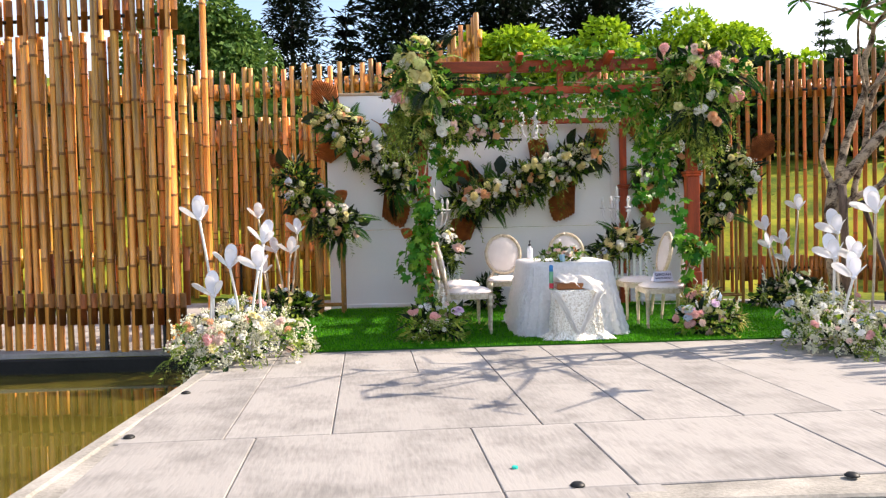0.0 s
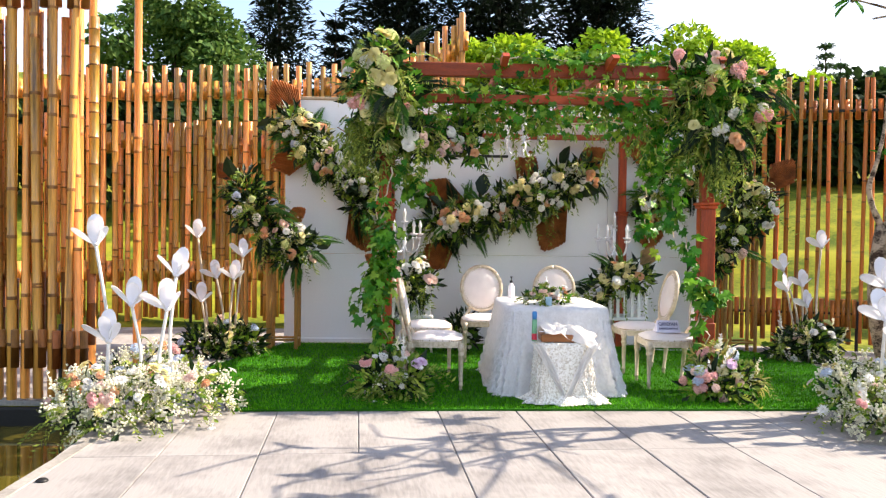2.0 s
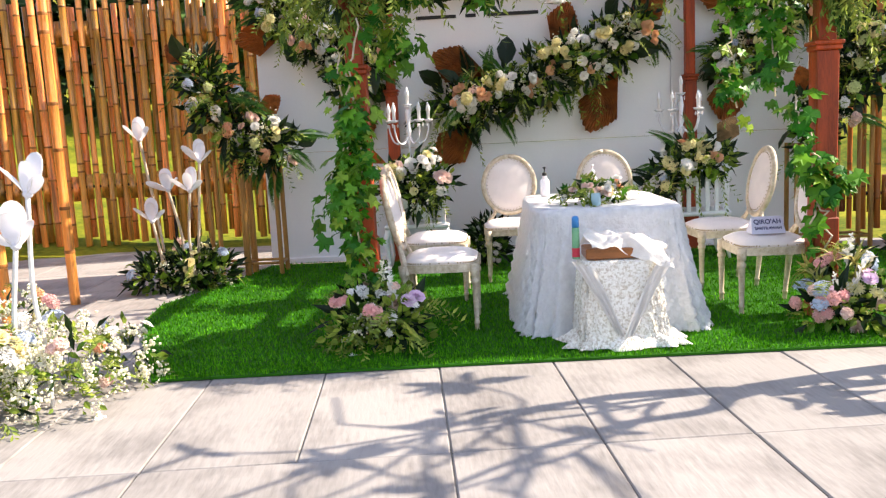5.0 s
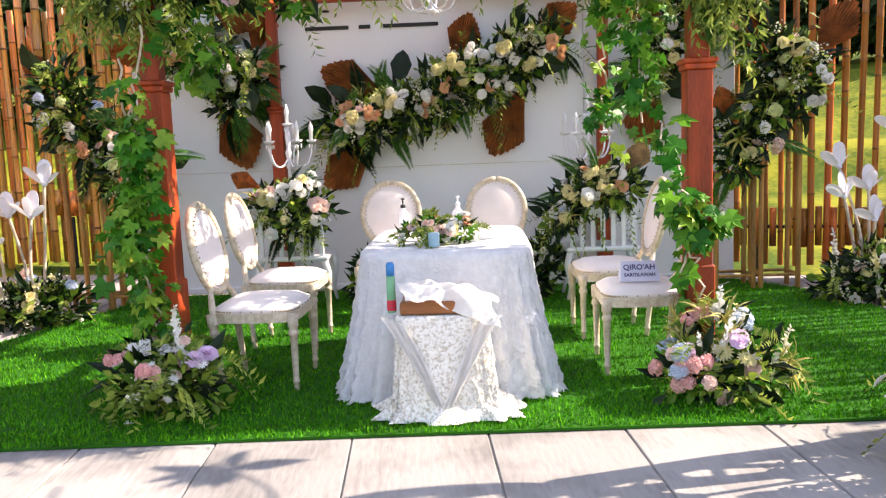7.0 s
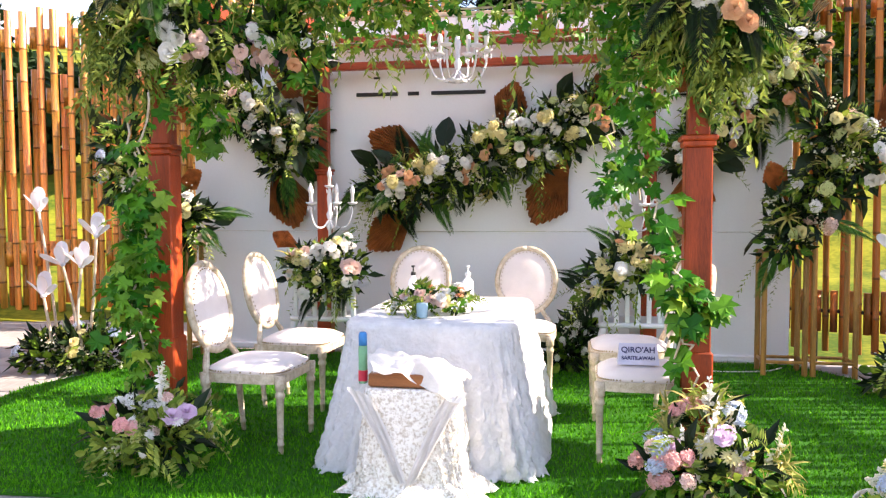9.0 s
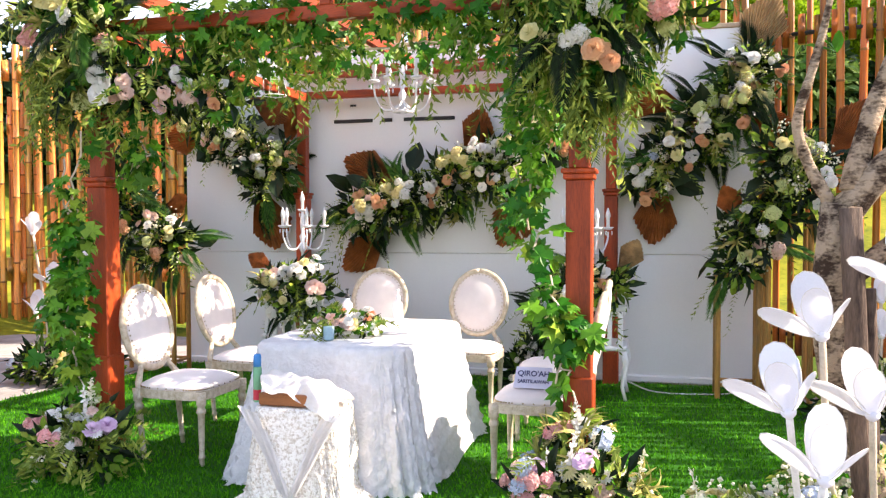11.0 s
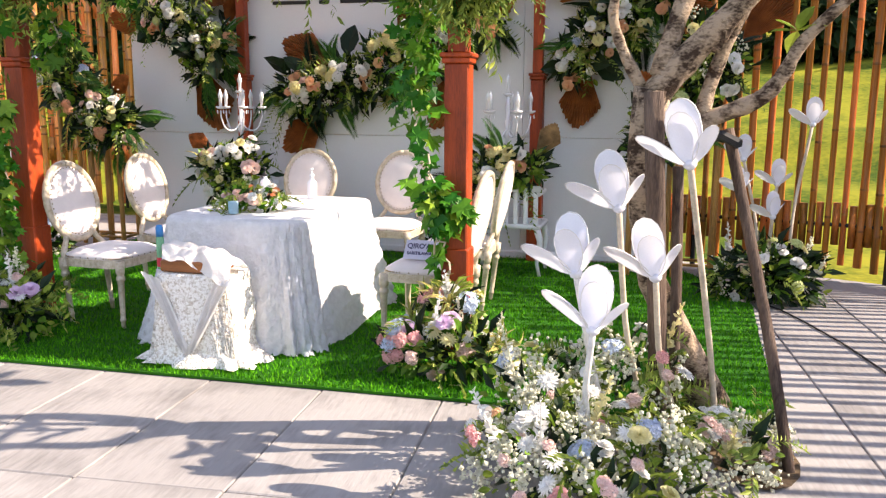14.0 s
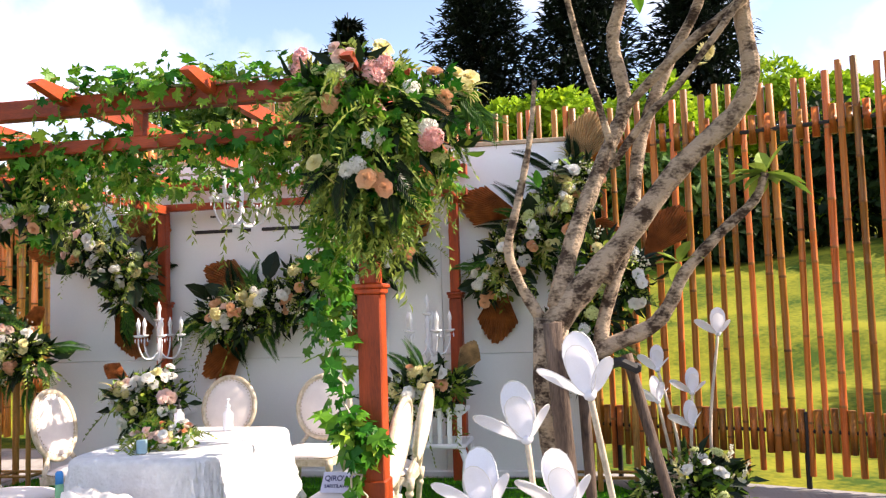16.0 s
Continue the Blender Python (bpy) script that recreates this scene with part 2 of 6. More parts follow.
# ---- mesh helpers ----
class Mesh:
    def __init__(self):
        self.v, self.f, self.n = [], [], 0

    def add(self, v, f):
        v = np.asarray(v, float)
        self.v.append(v)
        self.f.extend([tuple(i + self.n for i in q) for q in f])
        self.n += len(v)
        return self

    def put(self, shape, m):
        v, f = shape
        a = np.array(m)
        return self.add(v @ a[:3, :3].T + a[:3, 3], f)

    def box(self, x0, y0, z0, x1, y1, z1, bevel=0.0):
        b = min(bevel, (x1 - x0) / 2.1, (y1 - y0) / 2.1, (z1 - z0) / 2.1)
        if b <= 0:
            v = [(x, y, z) for z in (z0, z1) for x, y in ((x0, y0), (x1, y0), (x1, y1), (x0, y1))]
            return self.add(v, [(3, 2, 1, 0), (4, 5, 6, 7), (0, 1, 5, 4), (1, 2, 6, 5), (2, 3, 7, 6), (3, 0, 4, 7)])
        rings = []
        for z, i in ((z0, b), (z0 + b, 0), (z1 - b, 0), (z1, b)):
            rings += [(x0 + i + b, y0 + i, z), (x1 - i - b, y0 + i, z), (x1 - i, y0 + i + b, z), (x1 - i, y1 - i - b, z),
                      (x1 - i - b, y1 - i, z), (x0 + i + b, y1 - i, z), (x0 + i, y1 - i - b, z), (x0 + i, y0 + i + b, z)]
        f = [tuple(range(7, -1, -1)), tuple(range(24, 32))]
        for r in range(3):
            f += [(8 * r + k, 8 * r + (k + 1) % 8, 8 * r + 8 + (k + 1) % 8, 8 * r + 8 + k) for k in range(8)]
        return self.add(rings, f)

    def tube(self, pts, rad, n=8, squash=1.0):
        pts = [Vector(p) for p in pts]
        if not hasattr(rad, "__len__"):
            rad = [rad] * len(pts)
        v, side = [], None
        for i, p in enumerate(pts):
            d = (pts[min(i + 1, len(pts) - 1)] - pts[max(i - 1, 0)]).normalized()
            if side is None:
                side = d.orthogonal().normalized() if abs(d.z) < 0.95 else Vector((1, 0, 0))
            side = (side - d * side.dot(d)).normalized()
            up = d.cross(side)
            for k in range(n):
                a = 2 * math.pi * k / n
                v.append(p + side * math.cos(a) * rad[i] + up * math.sin(a) * rad[i] * squash)
        f = [(i * n + k, i * n + (k + 1) % n, (i + 1) * n + (k + 1) % n, (i + 1) * n + k) for i in range(len(pts) - 1) for k in range(n)]
        f += [tuple(range(n - 1, -1, -1)), tuple(range((len(pts) - 1) * n, len(pts) * n))]
        return self.add([tuple(q) for q in v], f)

    def lathe(self, profile, n=12, at=(0, 0, 0)):
        v = [(at[0] + r * math.cos(2 * math.pi * k / n), at[1] + r * math.sin(2 * math.pi * k / n), at[2] + z) for z, r in profile for k in range(n)]
        m = len(profile)
        f = [(i * n + k, i * n + (k + 1) % n, (i + 1) * n + (k + 1) % n, (i + 1) * n + k) for i in range(m - 1) for k in range(n)]
        f += [tuple(range(n - 1, -1, -1)), tuple(range((m - 1) * n, m * n))]
        return self.add(v, f)

    def ball(self, c, r, n=8, m=5):
        rr = r if hasattr(r, "__len__") else (r, r, r)
        v = [(c[0] + rr[0] * math.sin(a) * math.cos(b), c[1] + rr[1] * math.sin(a) * math.sin(b), c[2] + rr[2] * math.cos(a))
             for a in [math.pi * (0.02 + 0.96 * i / m) for i in range(m + 1)] for b in [2 * math.pi * k / n for k in range(n)]]
        f = [(i * n + k, (i + 1) * n + k, (i + 1) * n + (k + 1) % n, i * n + (k + 1) % n) for i in range(m) for k in range(n)]
        f += [tuple(range(n)), tuple(range((m + 1) * n - 1, m * n - 1, -1))]
        return self.add(v, f)

    def data(self, name, material, smooth=False, shift=(0, 0, 0)):
        me = bpy.data.meshes.new(name)
        v = np.concatenate(self.v) - np.asarray(shift, float) if self.v else []
        me.from_pydata([tuple(q) for q in v], [], self.f)
        me.materials.append(material)
        if smooth:
            me.shade_smooth()
        return me

    def shape(self):
        return np.concatenate(self.v), self.f


def thing(name, label, category, at=(0, 0, 0), group="", kind="", rz=0.0):
    ob = new(name)
    ob.matrix_world = pose(*at, 0, 0, rz)
    return tagged(ob, label, category, group, kind)


def part(name, mesh, material, parent, label="", smooth=False, kind="", world=True):
    """One mesh object under a thing or a part; its points are in the world unless world is False."""
    top = parent
    shift = Vector((0, 0, 0))
    while world and top is not None:
        shift += top.location
        top = top.parent
    ob = new(name, mesh.data(name, material, smooth, shift))
    ob.parent = parent
    return tagged(ob, label, "", "", kind)


def piece(name, data, parent, m):
    """A part that shares its mesh with others, at the pose m in its parent."""
    ob = new(name, data)
    ob.parent = parent
    ob.matrix_local = m
    return ob


def solid(name, mesh, material, label, category, kind="", smooth=False, group="", at=(0, 0, 0)):
    """A thing that is one mesh."""
    ob = new(name, mesh.data(name, material, smooth, at))
    ob.location = at
    return tagged(ob, label, category, group, kind)


def aim(at, way, normal=(0, 0, 1), size=1.0, spin=0.0):
    """A pose whose y axis lies along way and whose z axis leans to normal."""
    y = Vector(way).normalized()
    z = Vector(normal) - y * Vector(normal).dot(y)
    z = z.normalized() if z.length > 1e-4 else y.orthogonal().normalized()
    x = y.cross(z)
    m = Matrix((x, y, z)).transposed().to_4x4()
    s = size if hasattr(size, "__len__") else (size, size, size)
    return Matrix.Translation(at) @ m @ Matrix.Rotation(spin, 4, "Y") @ Matrix.Diagonal((*s, 1))


rng = random.Random(7)


def ball_way(r=rng):
    while True:
        v = Vector((r.uniform(-1, 1), r.uniform(-1, 1), r.uniform(-1, 1)))
        if 0.1 < v.length < 1:
            return v.normalized()


# leaf and petal shapes, one long along y, facing z
LANCE = (np.array([(0, 0, 0), (0.16, 0.42, 0.05), (0, 1, -0.12), (-0.16, 0.42, 0.05), (0, 0.45, -0.02)]), [(0, 1, 2, 4), (0, 4, 2, 3)])
BROAD = (np.array([(0, 0, 0), (0.2, 0.2, 0.03), (0.3, 0.5, 0.05), (0.17, 0.8, 0), (0, 1, -0.12), (-0.17, 0.8, 0), (-0.3, 0.5, 0.05), (-0.2, 0.2, 0.03),
                   (0, 0.5, -0.03)]), [(0, 1, 2, 8), (8, 2, 3, 4), (8, 4, 5, 6), (0, 8, 6, 7)])
NEEDLE = (np.array([(0, 0, 0), (0.05, 0.5, 0), (0, 1, -0.1), (-0.05, 0.5, 0)]), [(0, 1, 2, 3)])
IVY = (np.array([(0, 0.12, 0), (0.28, -0.02, 0.02), (0.5, 0.28, -0.05), (0.3, 0.42, 0.03), (0.42, 0.75, -0.06), (0.14, 0.66, 0.02), (0, 1, -0.1),
                 (-0.14, 0.66, 0.02), (-0.42, 0.75, -0.06), (-0.3, 0.42, 0.03), (-0.5, 0.28, -0.05), (-0.28, -0.02, 0.02), (0, 0.45, -0.03)]),
       [(12, 0, 1, 2), (12, 2, 3, 4), (12, 4, 5, 6), (12, 6, 7, 8), (12, 8, 9, 10), (12, 10, 11, 0)])


def arching_leaf():
    v, f = [], []
    for i in range(5):
        s = i / 4
        w = 0.055 * (1 - s) ** 0.6 + 0.004
        y, z = s * (1 - 0.2 * s), 0.35 * s - 0.65 * s * s
        v += [(-w, y, z), (0, y, z - 0.02), (w, y, z)]
    for i in range(4):
        f += [(3 * i, 3 * i + 1, 3 * i + 4, 3 * i + 3), (3 * i + 1, 3 * i + 2, 3 * i + 5, 3 * i + 4)]
    return np.array(v), f


ARCH = arching_leaf()


def palm_frond(pairs=24, droop=0.45, spread=0.40):
    m = Mesh()
    spine = [(0, s, 0.15 * s - droop * s * s) for s in [i / 6 for i in range(7)]]
    m.tube(spine, [0.012 - 0.0015 * i for i in range(7)], 4)
    for i in range(pairs):
        s = 0.12 + 0.86 * i / (pairs - 1)
        base = Vector((0, s, 0.15 * s - droop * s * s))
        long = spread * (1 - 0.55 * abs(s - 0.35) - 0.35 * s)
        for k in (-1, 1):
            m.put(LANCE, aim(base, (k * 0.62, 0.85, -0.22), (0, 0, 1), (long * 0.42, long, long)))
    return m.shape()


def fan_palm(ribs=17):
    """A palm fan with narrow fingers."""
    m = Mesh()
    for i in range(ribs):
        a = (i / (ribs - 1) - 0.5) * 4.2
        m.put(LANCE, aim((0, 0.1, 0), (math.sin(a), math.cos(a), 0.06), (0, 0, 1), (0.42, 0.85 - 0.12 * abs(a), 1)))
    m.tube([(0, -0.35, 0), (0, 0.1, 0)], 0.012, 4)
    return m.shape()


def dried_fan(pleats=19):
    """A dried palm leaf cut to a spade: pleats run from the stem to a pointed, ragged edge."""
    m = Mesh()
    v, f = [], []
    for i in range(2 * pleats + 1):
        a = (i / (2 * pleats) - 0.5) * 0.92
        s = abs(a) / 0.46
        r = 1.12 / (math.cos(a) + 1.15 * math.sin(abs(a)) * s ** 0.4) * (1.0 if i % 2 else 0.985) * (1 + 0.02 * math.sin(i * 1.9))
        w = 0.02 if i % 2 else -0.02
        v += [(0.05 * a, 0.0, 0.0), (0.5 * r * math.sin(a), 0.5 * r * math.cos(a), w * 0.8 + 0.05), (r * math.sin(a), r * math.cos(a), w + 0.10 * (1 - s) - 0.03)]
    f = [(3 * i + j, 3 * i + 3 + j, 3 * i + 4 + j, 3 * i + 1 + j) for i in range(2 * pleats) for j in range(2)]
    m.add(v, f)
    m.tube([(0, -0.3, 0), (0, 0.02, 0)], 0.014, 5)
    return m.shape()


FROND, FINGERS, DFAN = palm_frond(), fan_palm(), dried_fan()

# ---- ground, pond, paving ----
def smooth(a, b, x):
    s = min(1, max(0, (x - a) / (b - a)))
    return s * s * (3 - 2 * s)


def lawn_height(x, y):
    if y < -0.52 and (-16 < x < -3.25) or (y < -5.1 and -16 < x < 9) or (-3.3 <= x < 3.0 and y < 2.9):
        return -0.95
    r = math.hypot(x, y + 2)
    rise = smooth(6.5, 24, r) * 3.1 * smooth(-6, 5, y) + smooth(22, 62, r) * 9.0 * smooth(-6, 5, y)
    return -0.05 + rise + (0.12 * noise.noise((x * 0.25, y * 0.25, 0)) + 0.13 * math.sin(2.1 * r + 1.5 * noise.noise((x * 0.12, y * 0.12, 3)))) * smooth(7, 10, r)


axis_x = [-900, -300, -120, -60, -40, -30, -24, -20, -16.01, -15.9, -12, -9, -8, -7, -6, -5, -4, -3.3, -3.2, -2, -1, 0, 1, 2, 2.9, 3.0, 3.5] + \
    [4 + 0.5 * i for i in range(12)] + [10.5, 11.5, 13, 15, 18, 22, 27, 34, 44, 60, 120, 300, 900]
axis_y = [-900, -300, -100, -40, -20, -15, -10, -7, -5.12, -5.05, -4, -3, -2, -1, -0.56, -0.5, 0, 1, 2, 2.8, 2.95] + \
    [3.2 + 0.5 * i for i in range(14)] + [10.5, 12, 13.5, 15, 17, 19, 22, 25, 30, 36, 50, 80, 150, 300, 900]
g = Mesh()
nx = len(axis_x)
g.add([(x, y, lawn_height(x, y)) for y in axis_y for x in axis_x],
      [(j * nx + i, j * nx + i + 1, (j + 1) * nx + i + 1, (j + 1) * nx + i) for j in range(len(axis_y) - 1) for i in range(nx - 1)])
ground = solid("ground", g, LAWN, "mown yellow-green lawn rising to a low hill behind the fences", "lawn", "structure", True)

w = Mesh().box(-16, -16, -0.9, 9, -0.47, -0.19)
water = solid("water", w, WATER, "still murky olive pond water beside the paved platform", "pond", "structure")

PAVE = Matrix.Translation((-2.05, -2.05, 0)) @ Matrix.Rotation(radians(4.4), 4, "Z")
pavement = thing("pavement", "pale brushed concrete paving slabs with narrow joints", "pavement", kind="structure")
pb = Mesh()
pb.box(-3.15, -5.0, -0.94, 3.1, 3.2, -0.012)
pb.box(3.1, -5.0, -0.94, 6.4, 1.5, -0.012)
pb.box(-3.15, -12.0, -0.94, -0.52, -5.0, -0.012)
pb.box(-9.5, -0.46, -0.94, -3.15, 4.7, -0.012)
part("slab_base", pb, KERB, pavement, "concrete base under the paving")
paver_data = {}


def paver(u0, v0, u1, v1):
    key = (round(u1 - u0, 3), round(v1 - v0, 3))
    if key not in paver_data:
        paver_data[key] = Mesh().box(0.003, 0.003, -0.11, key[0] - 0.003, key[1] - 0.003, 0, 0.005).data("paving_slab", CONCRETE)
    piece("paving_slab", paver_data[key], pavement, PAVE @ Matrix.Translation((u0, v0, rng.uniform(-0.003, 0.0))))


T = 0.605
rows = [(1.83, [-1.2, -0.6, 0] + [T * i for i in range(1, 14)]),
        (0.0, [-1.2, -0.6, 0, 1.21, 1.815, 2.42, 2.42 + T, 4.23, 4.84, 5.44, 6.05, 6.65, 7.26, 7.87]),
        (-1.83, [-1.17, -0.42, 0.79, 1.395, 2.6, 3.2, 3.81, 4.42, 5.62, 6.22, 6.83, 7.87]),
        (-2.97, [-1.17, -0.42, 0.79, 1.395, 2.6, 3.2, 3.81, 4.42, 5.62, 6.22, 6.83, 7.87])]
for i, (v1, cuts) in enumerate(rows[:3]):
    v0 = (0.0, -1.83, -2.97)[i]
    for a, b in zip(cuts, cuts[1:]):
        paver(a, v0, b, v1)
for k in range(4):
    for a, b in zip([-1.17, -0.42, 0.79, 1.5], [-0.42, 0.79, 1.5]):
        paver(a, -2.97 - 1.83 * (k + 1), b, -2.97 - 1.83 * k)
for k in range(5):
    u0, u1 = 4.84 + T * k + 0.003, 4.84 + T * (k + 1) - 0.003
    paver(u0 - 0.003, 1.83, u1 + 0.003, 3.66)
    # the last row is cut on the slant along the timber fence
    e0, e1 = 4.86 - 0.47 * (u0 - 5.4), 4.86 - 0.47 * (u1 - 5.4)
    if e1 > 3.75:
        cut = Mesh().add([(u, v, z) for z in (-0.11, 0.0) for u, v in ((u0, 3.663), (u1, 3.663), (u1, e1), (u0, e0))],
                         [(3, 2, 1, 0), (4, 5, 6, 7), (0, 1, 5, 4), (1, 2, 6, 5), (2, 3, 7, 6), (3, 0, 4, 7)])
        piece("paving_slab", cut.data("paving_slab", CONCRETE), pavement, PAVE)
for v0, v1, n in ((1.83, 3.66, 7), (3.66, 5.2, 7), (5.2, 6.7, 7)):
    for k in range(n):
        paver(-1.2 - 1.21 * (k + 1) + (0.6 if v0 < 5 else 0.9), v0, -1.2 - 1.21 * k + (0.6 if v0 < 5 else 0.9), v1)
edge = Mesh().box(-3.24, -12.0, -0.94, -3.14, -0.46, 0.003, 0.012)
part("edge_kerb", edge, KERB, pavement, "weathered concrete edge along the pond")
edge = Mesh().box(-0.52, -5.12, -0.94, 6.4, -5.0, 0.002, 0.012)
part("edge_kerb", edge, KERB, pavement, "weathered concrete edge along the pond")
# a solid face coloured as the shaded gap between walkway and water
edge = Mesh().box(-9.5, -0.56, -0.94, -3.25, -0.46, -0.05, 0.012)
part("edge_kerb", edge, POND_SHADE, pavement, "near-black pond edge standing for the shaded gap under the walkway")
stud = Mesh().lathe([(0, 0.034), (0.006, 0.032), (0.014, 0.022), (0.017, 0.008)], 12).data("deck_light", STEEL, True)
for i, (x, y) in enumerate(((-3.1, -2.61), (-3.06, -3.84), (-0.7, -4.9), (0.54, -4.87))):
    s = new("deck_light", stud)
    s.location = (x, y, 0.0)
    tagged(s, "small dark domed deck light set in the paving edge", "deck light", "deck lights along the platform edge")

# ---- artificial turf ----
TURF_EDGE = [(-2.46, -0.86), (-1.0, -0.785), (0.5, -0.735), (1.8, -0.70), (3.02, -0.64), (3.05, 0.5), (3.1, 1.65), (2.95, 2.3), (2.6, 2.85),
             (2.5, 2.98), (-2.72, 2.98), (-2.8, 2.46), (-3.0, 1.75), (-3.17, 1.2), (-3.08, 0.6), (-2.85, 0.0), (-2.62, -0.5)]
tm = Mesh()
nt = len(TURF_EDGE)
tm.add([(x, y, 0.002) for x, y in TURF_EDGE] + [(x, y, 0.014) for x, y in TURF_EDGE],
       [tuple(range(nt, 2 * nt))] + [(i, (i + 1) % nt, nt + (i + 1) % nt, nt + i) for i in range(nt)])
turf = thing("turf_carpet", "bright green artificial turf carpet laid on the paving", "carpet")
part("backing", tm, TURF, turf)


def inside(x, y, poly):
    c = False
    for (x0, y0), (x1, y1) in zip(poly, poly[1:] + poly[:1]):
        if (y0 > y) != (y1 > y) and x < (x1 - x0) * (y - y0) / (y1 - y0) + x0:
            c = not c
    return c


bl = Mesh()
bv, bf = [], []
r2 = random.Random(3)
while len(bf) < 70000:
    x, y = r2.uniform(-3.2, 3.15), -0.9 + 3.9 * r2.random() ** 1.4
    if not inside(x, y, TURF_EDGE):
        continue
    a, h, wd = r2.uniform(0, 6.28), r2.uniform(0.012, 0.03), r2.uniform(0.003, 0.006)
    lx, ly = r2.uniform(-0.014, 0.014), r2.uniform(-0.014, 0.014)
    k = len(bv)
    bv += [(x - wd * math.cos(a), y - wd * math.sin(a), 0.013), (x + wd * math.cos(a), y + wd * math.sin(a), 0.013), (x + lx, y + ly, 0.013 + h)]
    bf.append((k, k + 1, k + 2))
bl.add(bv, bf)
part("grass", bl, BLADE, turf, "short plastic grass blades", kind="stuff")

# ---- white backdrop wall ----
wall = thing("wall_backdrop", "white painted panel wall with a raw board top edge", "wall", (0, 3.1, 0), kind="structure")
for x0, x1 in ((-2.74, -1.49), (-1.486, 1.216), (1.22, 2.51)):
    part("lower_panel", Mesh().box(x0, 3.05, 0.03, x1, 3.14, 1.098, 0.003), WALLPAINT, wall)
    part("upper_panel", Mesh().box(x0, 3.05, 1.102, x1, 3.14, 2.97, 0.003), WALLPAINT, wall)
    part("coping", Mesh().box(x0, 3.035, 2.972, x1, 3.16, 3.01, 0.004), COPING, wall)
part("skirting", Mesh().box(-2.74, 3.02, 0.012, 2.51, 3.06, 0.07, 0.01), WALLPAINT, wall)

# ---- fences ----
def pole_mesh(name, material, r=0.05, knots=5, seed=0, node=None):
    """A pole one metre long, with knots; it is stretched to its length."""
    q = random.Random(seed)
    pts, rad = [], []
    for i in range(knots + 1):
        z = i / knots
        if 0 < i < knots:
            z += q.uniform(-0.06, 0.06)
            pts += [(0, 0, z - 0.003), (0, 0, z), (0, 0, z + 0.003)]
            base = r * q.uniform(0.94, 1.04)
            rad += [base * 0.97, base * 1.09, base * 0.97]
        else:
            pts.append((q.uniform(-0.003, 0.003), 0, z))
            rad.append(r)
    me = Mesh().tube(pts, rad, 8).data(name, material, True)
    if node:
        me.materials.append(node)
    for i, f in enumerate(me.polygons):
        f.use_smooth = len(f.vertices) == 4
        if node and f.use_smooth and (i // 8) % 3:
            f.material_index = 1
    return me


def along(path, step):
    """Points at even steps along a line of (x, y, height)."""
    out, carry = [], 0.0
    for a, b in zip(path, path[1:]):
        a, b = Vector(a), Vector(b)
        n = (b - a).to_2d().length
        while carry < n:
            out.append((a.lerp(b, carry / n), (b - a).to_2d().normalized()))
            carry += step
        carry -= n
    return out


def curve_path(pts, n=10):
    out = []
    p = [Vector(q) for q in pts]
    p = [2 * p[0] - p[1]] + p + [2 * p[-1] - p[-2]]
    for i in range(1, len(p) - 2):
        for k in range(n):
            t = k / n
            out.append(0.5 * (2 * p[i] + (p[i + 1] - p[i - 1]) * t + (2 * p[i - 1] - 5 * p[i] + 4 * p[i + 1] - p[i + 2]) * t * t
                              + (3 * p[i] - p[i - 1] - 3 * p[i + 1] + p[i + 2]) * t ** 3))
    return out + [p[-2]]


def fence(label, path, step, poles, stubs, bottom, bands, back=None, lean=1.0, jitter=0.05, proud=0.0):
    """A screen of upright poles with rows of short pieces between them; back: a second, shorter layer (z0, z1) behind."""
    first = path[len(path) // 2]
    f = thing("bamboo_fence", label, "fence", (first[0], first[1], 0), "pole fences")
    inv = f.matrix_world.inverted()
    q = random.Random(len(path))
    for p, d in along(path, step):
        top = p.z + q.uniform(-jitter, jitter)
        bot = bottom + q.uniform(-0.03, 0.03)
        side = Vector((-d.y, d.x))
        yaw = q.uniform(0, 6.28)
        tilt = Matrix.Rotation(q.uniform(-0.012, 0.012) * lean, 4, "X") @ Matrix.Rotation(q.uniform(-0.012, 0.012) * lean, 4, "Y")
        s = q.uniform(0.85, 1.12)
        piece("bamboo_pole", q.choice(poles), f, inv @ Matrix.Translation((p.x, p.y, bot)) @ tilt @ Matrix.Rotation(yaw, 4, "Z") @ Matrix.Diagonal((s, s, top - bot, 1)))
        c = p.to_2d() + d * step / 2
        front = c - side * proud
        for off, z0, z1 in bands:
            z0 = z0 + off * p.z
            z1 = z1 + off * p.z
            piece("short_pole", q.choice(stubs), f, inv @ Matrix.Translation((front.x, front.y, z0 + q.uniform(-0.015, 0.015))) @ Matrix.Rotation(q.uniform(0, 6.28), 4, "Z")
                  @ Matrix.Diagonal((0.95, 0.95, z1 - z0, 1)))
        for b0, b1, chance, m in back or ():
            if q.random() < chance:
                e = c + side * 0.1 + d * q.uniform(-0.03, 0.03)
                b0j, b1j = b0 + q.uniform(-0.05, 0.05), b1 + q.uniform(-0.05, 0.05)
                piece("bamboo_pole", q.choice(m), f, inv @ Matrix.Translation((e.x, e.y, b0j)) @ Matrix.Rotation(q.uniform(0, 6.28), 4, "Z") @ Matrix.Diagonal((s, s, b1j - b0j, 1)))
    return f


def rails(f, path, heights, r=0.018):
    """Dark steel rails and feet that carry the poles of a fence."""
    for z in heights:
        m = Mesh().tube([(p[0], p[1], z) for p in path], r, 6)
        part("steel_rail", m, STEEL, f, "thin dark steel rail")
    for p in path[::9]:
        m = Mesh().tube([(p[0], p[1], -0.5), (p[0], p[1], 0.6)], 0.022, 6)
        part("steel_foot", m, STEEL, f, "dark steel foot")


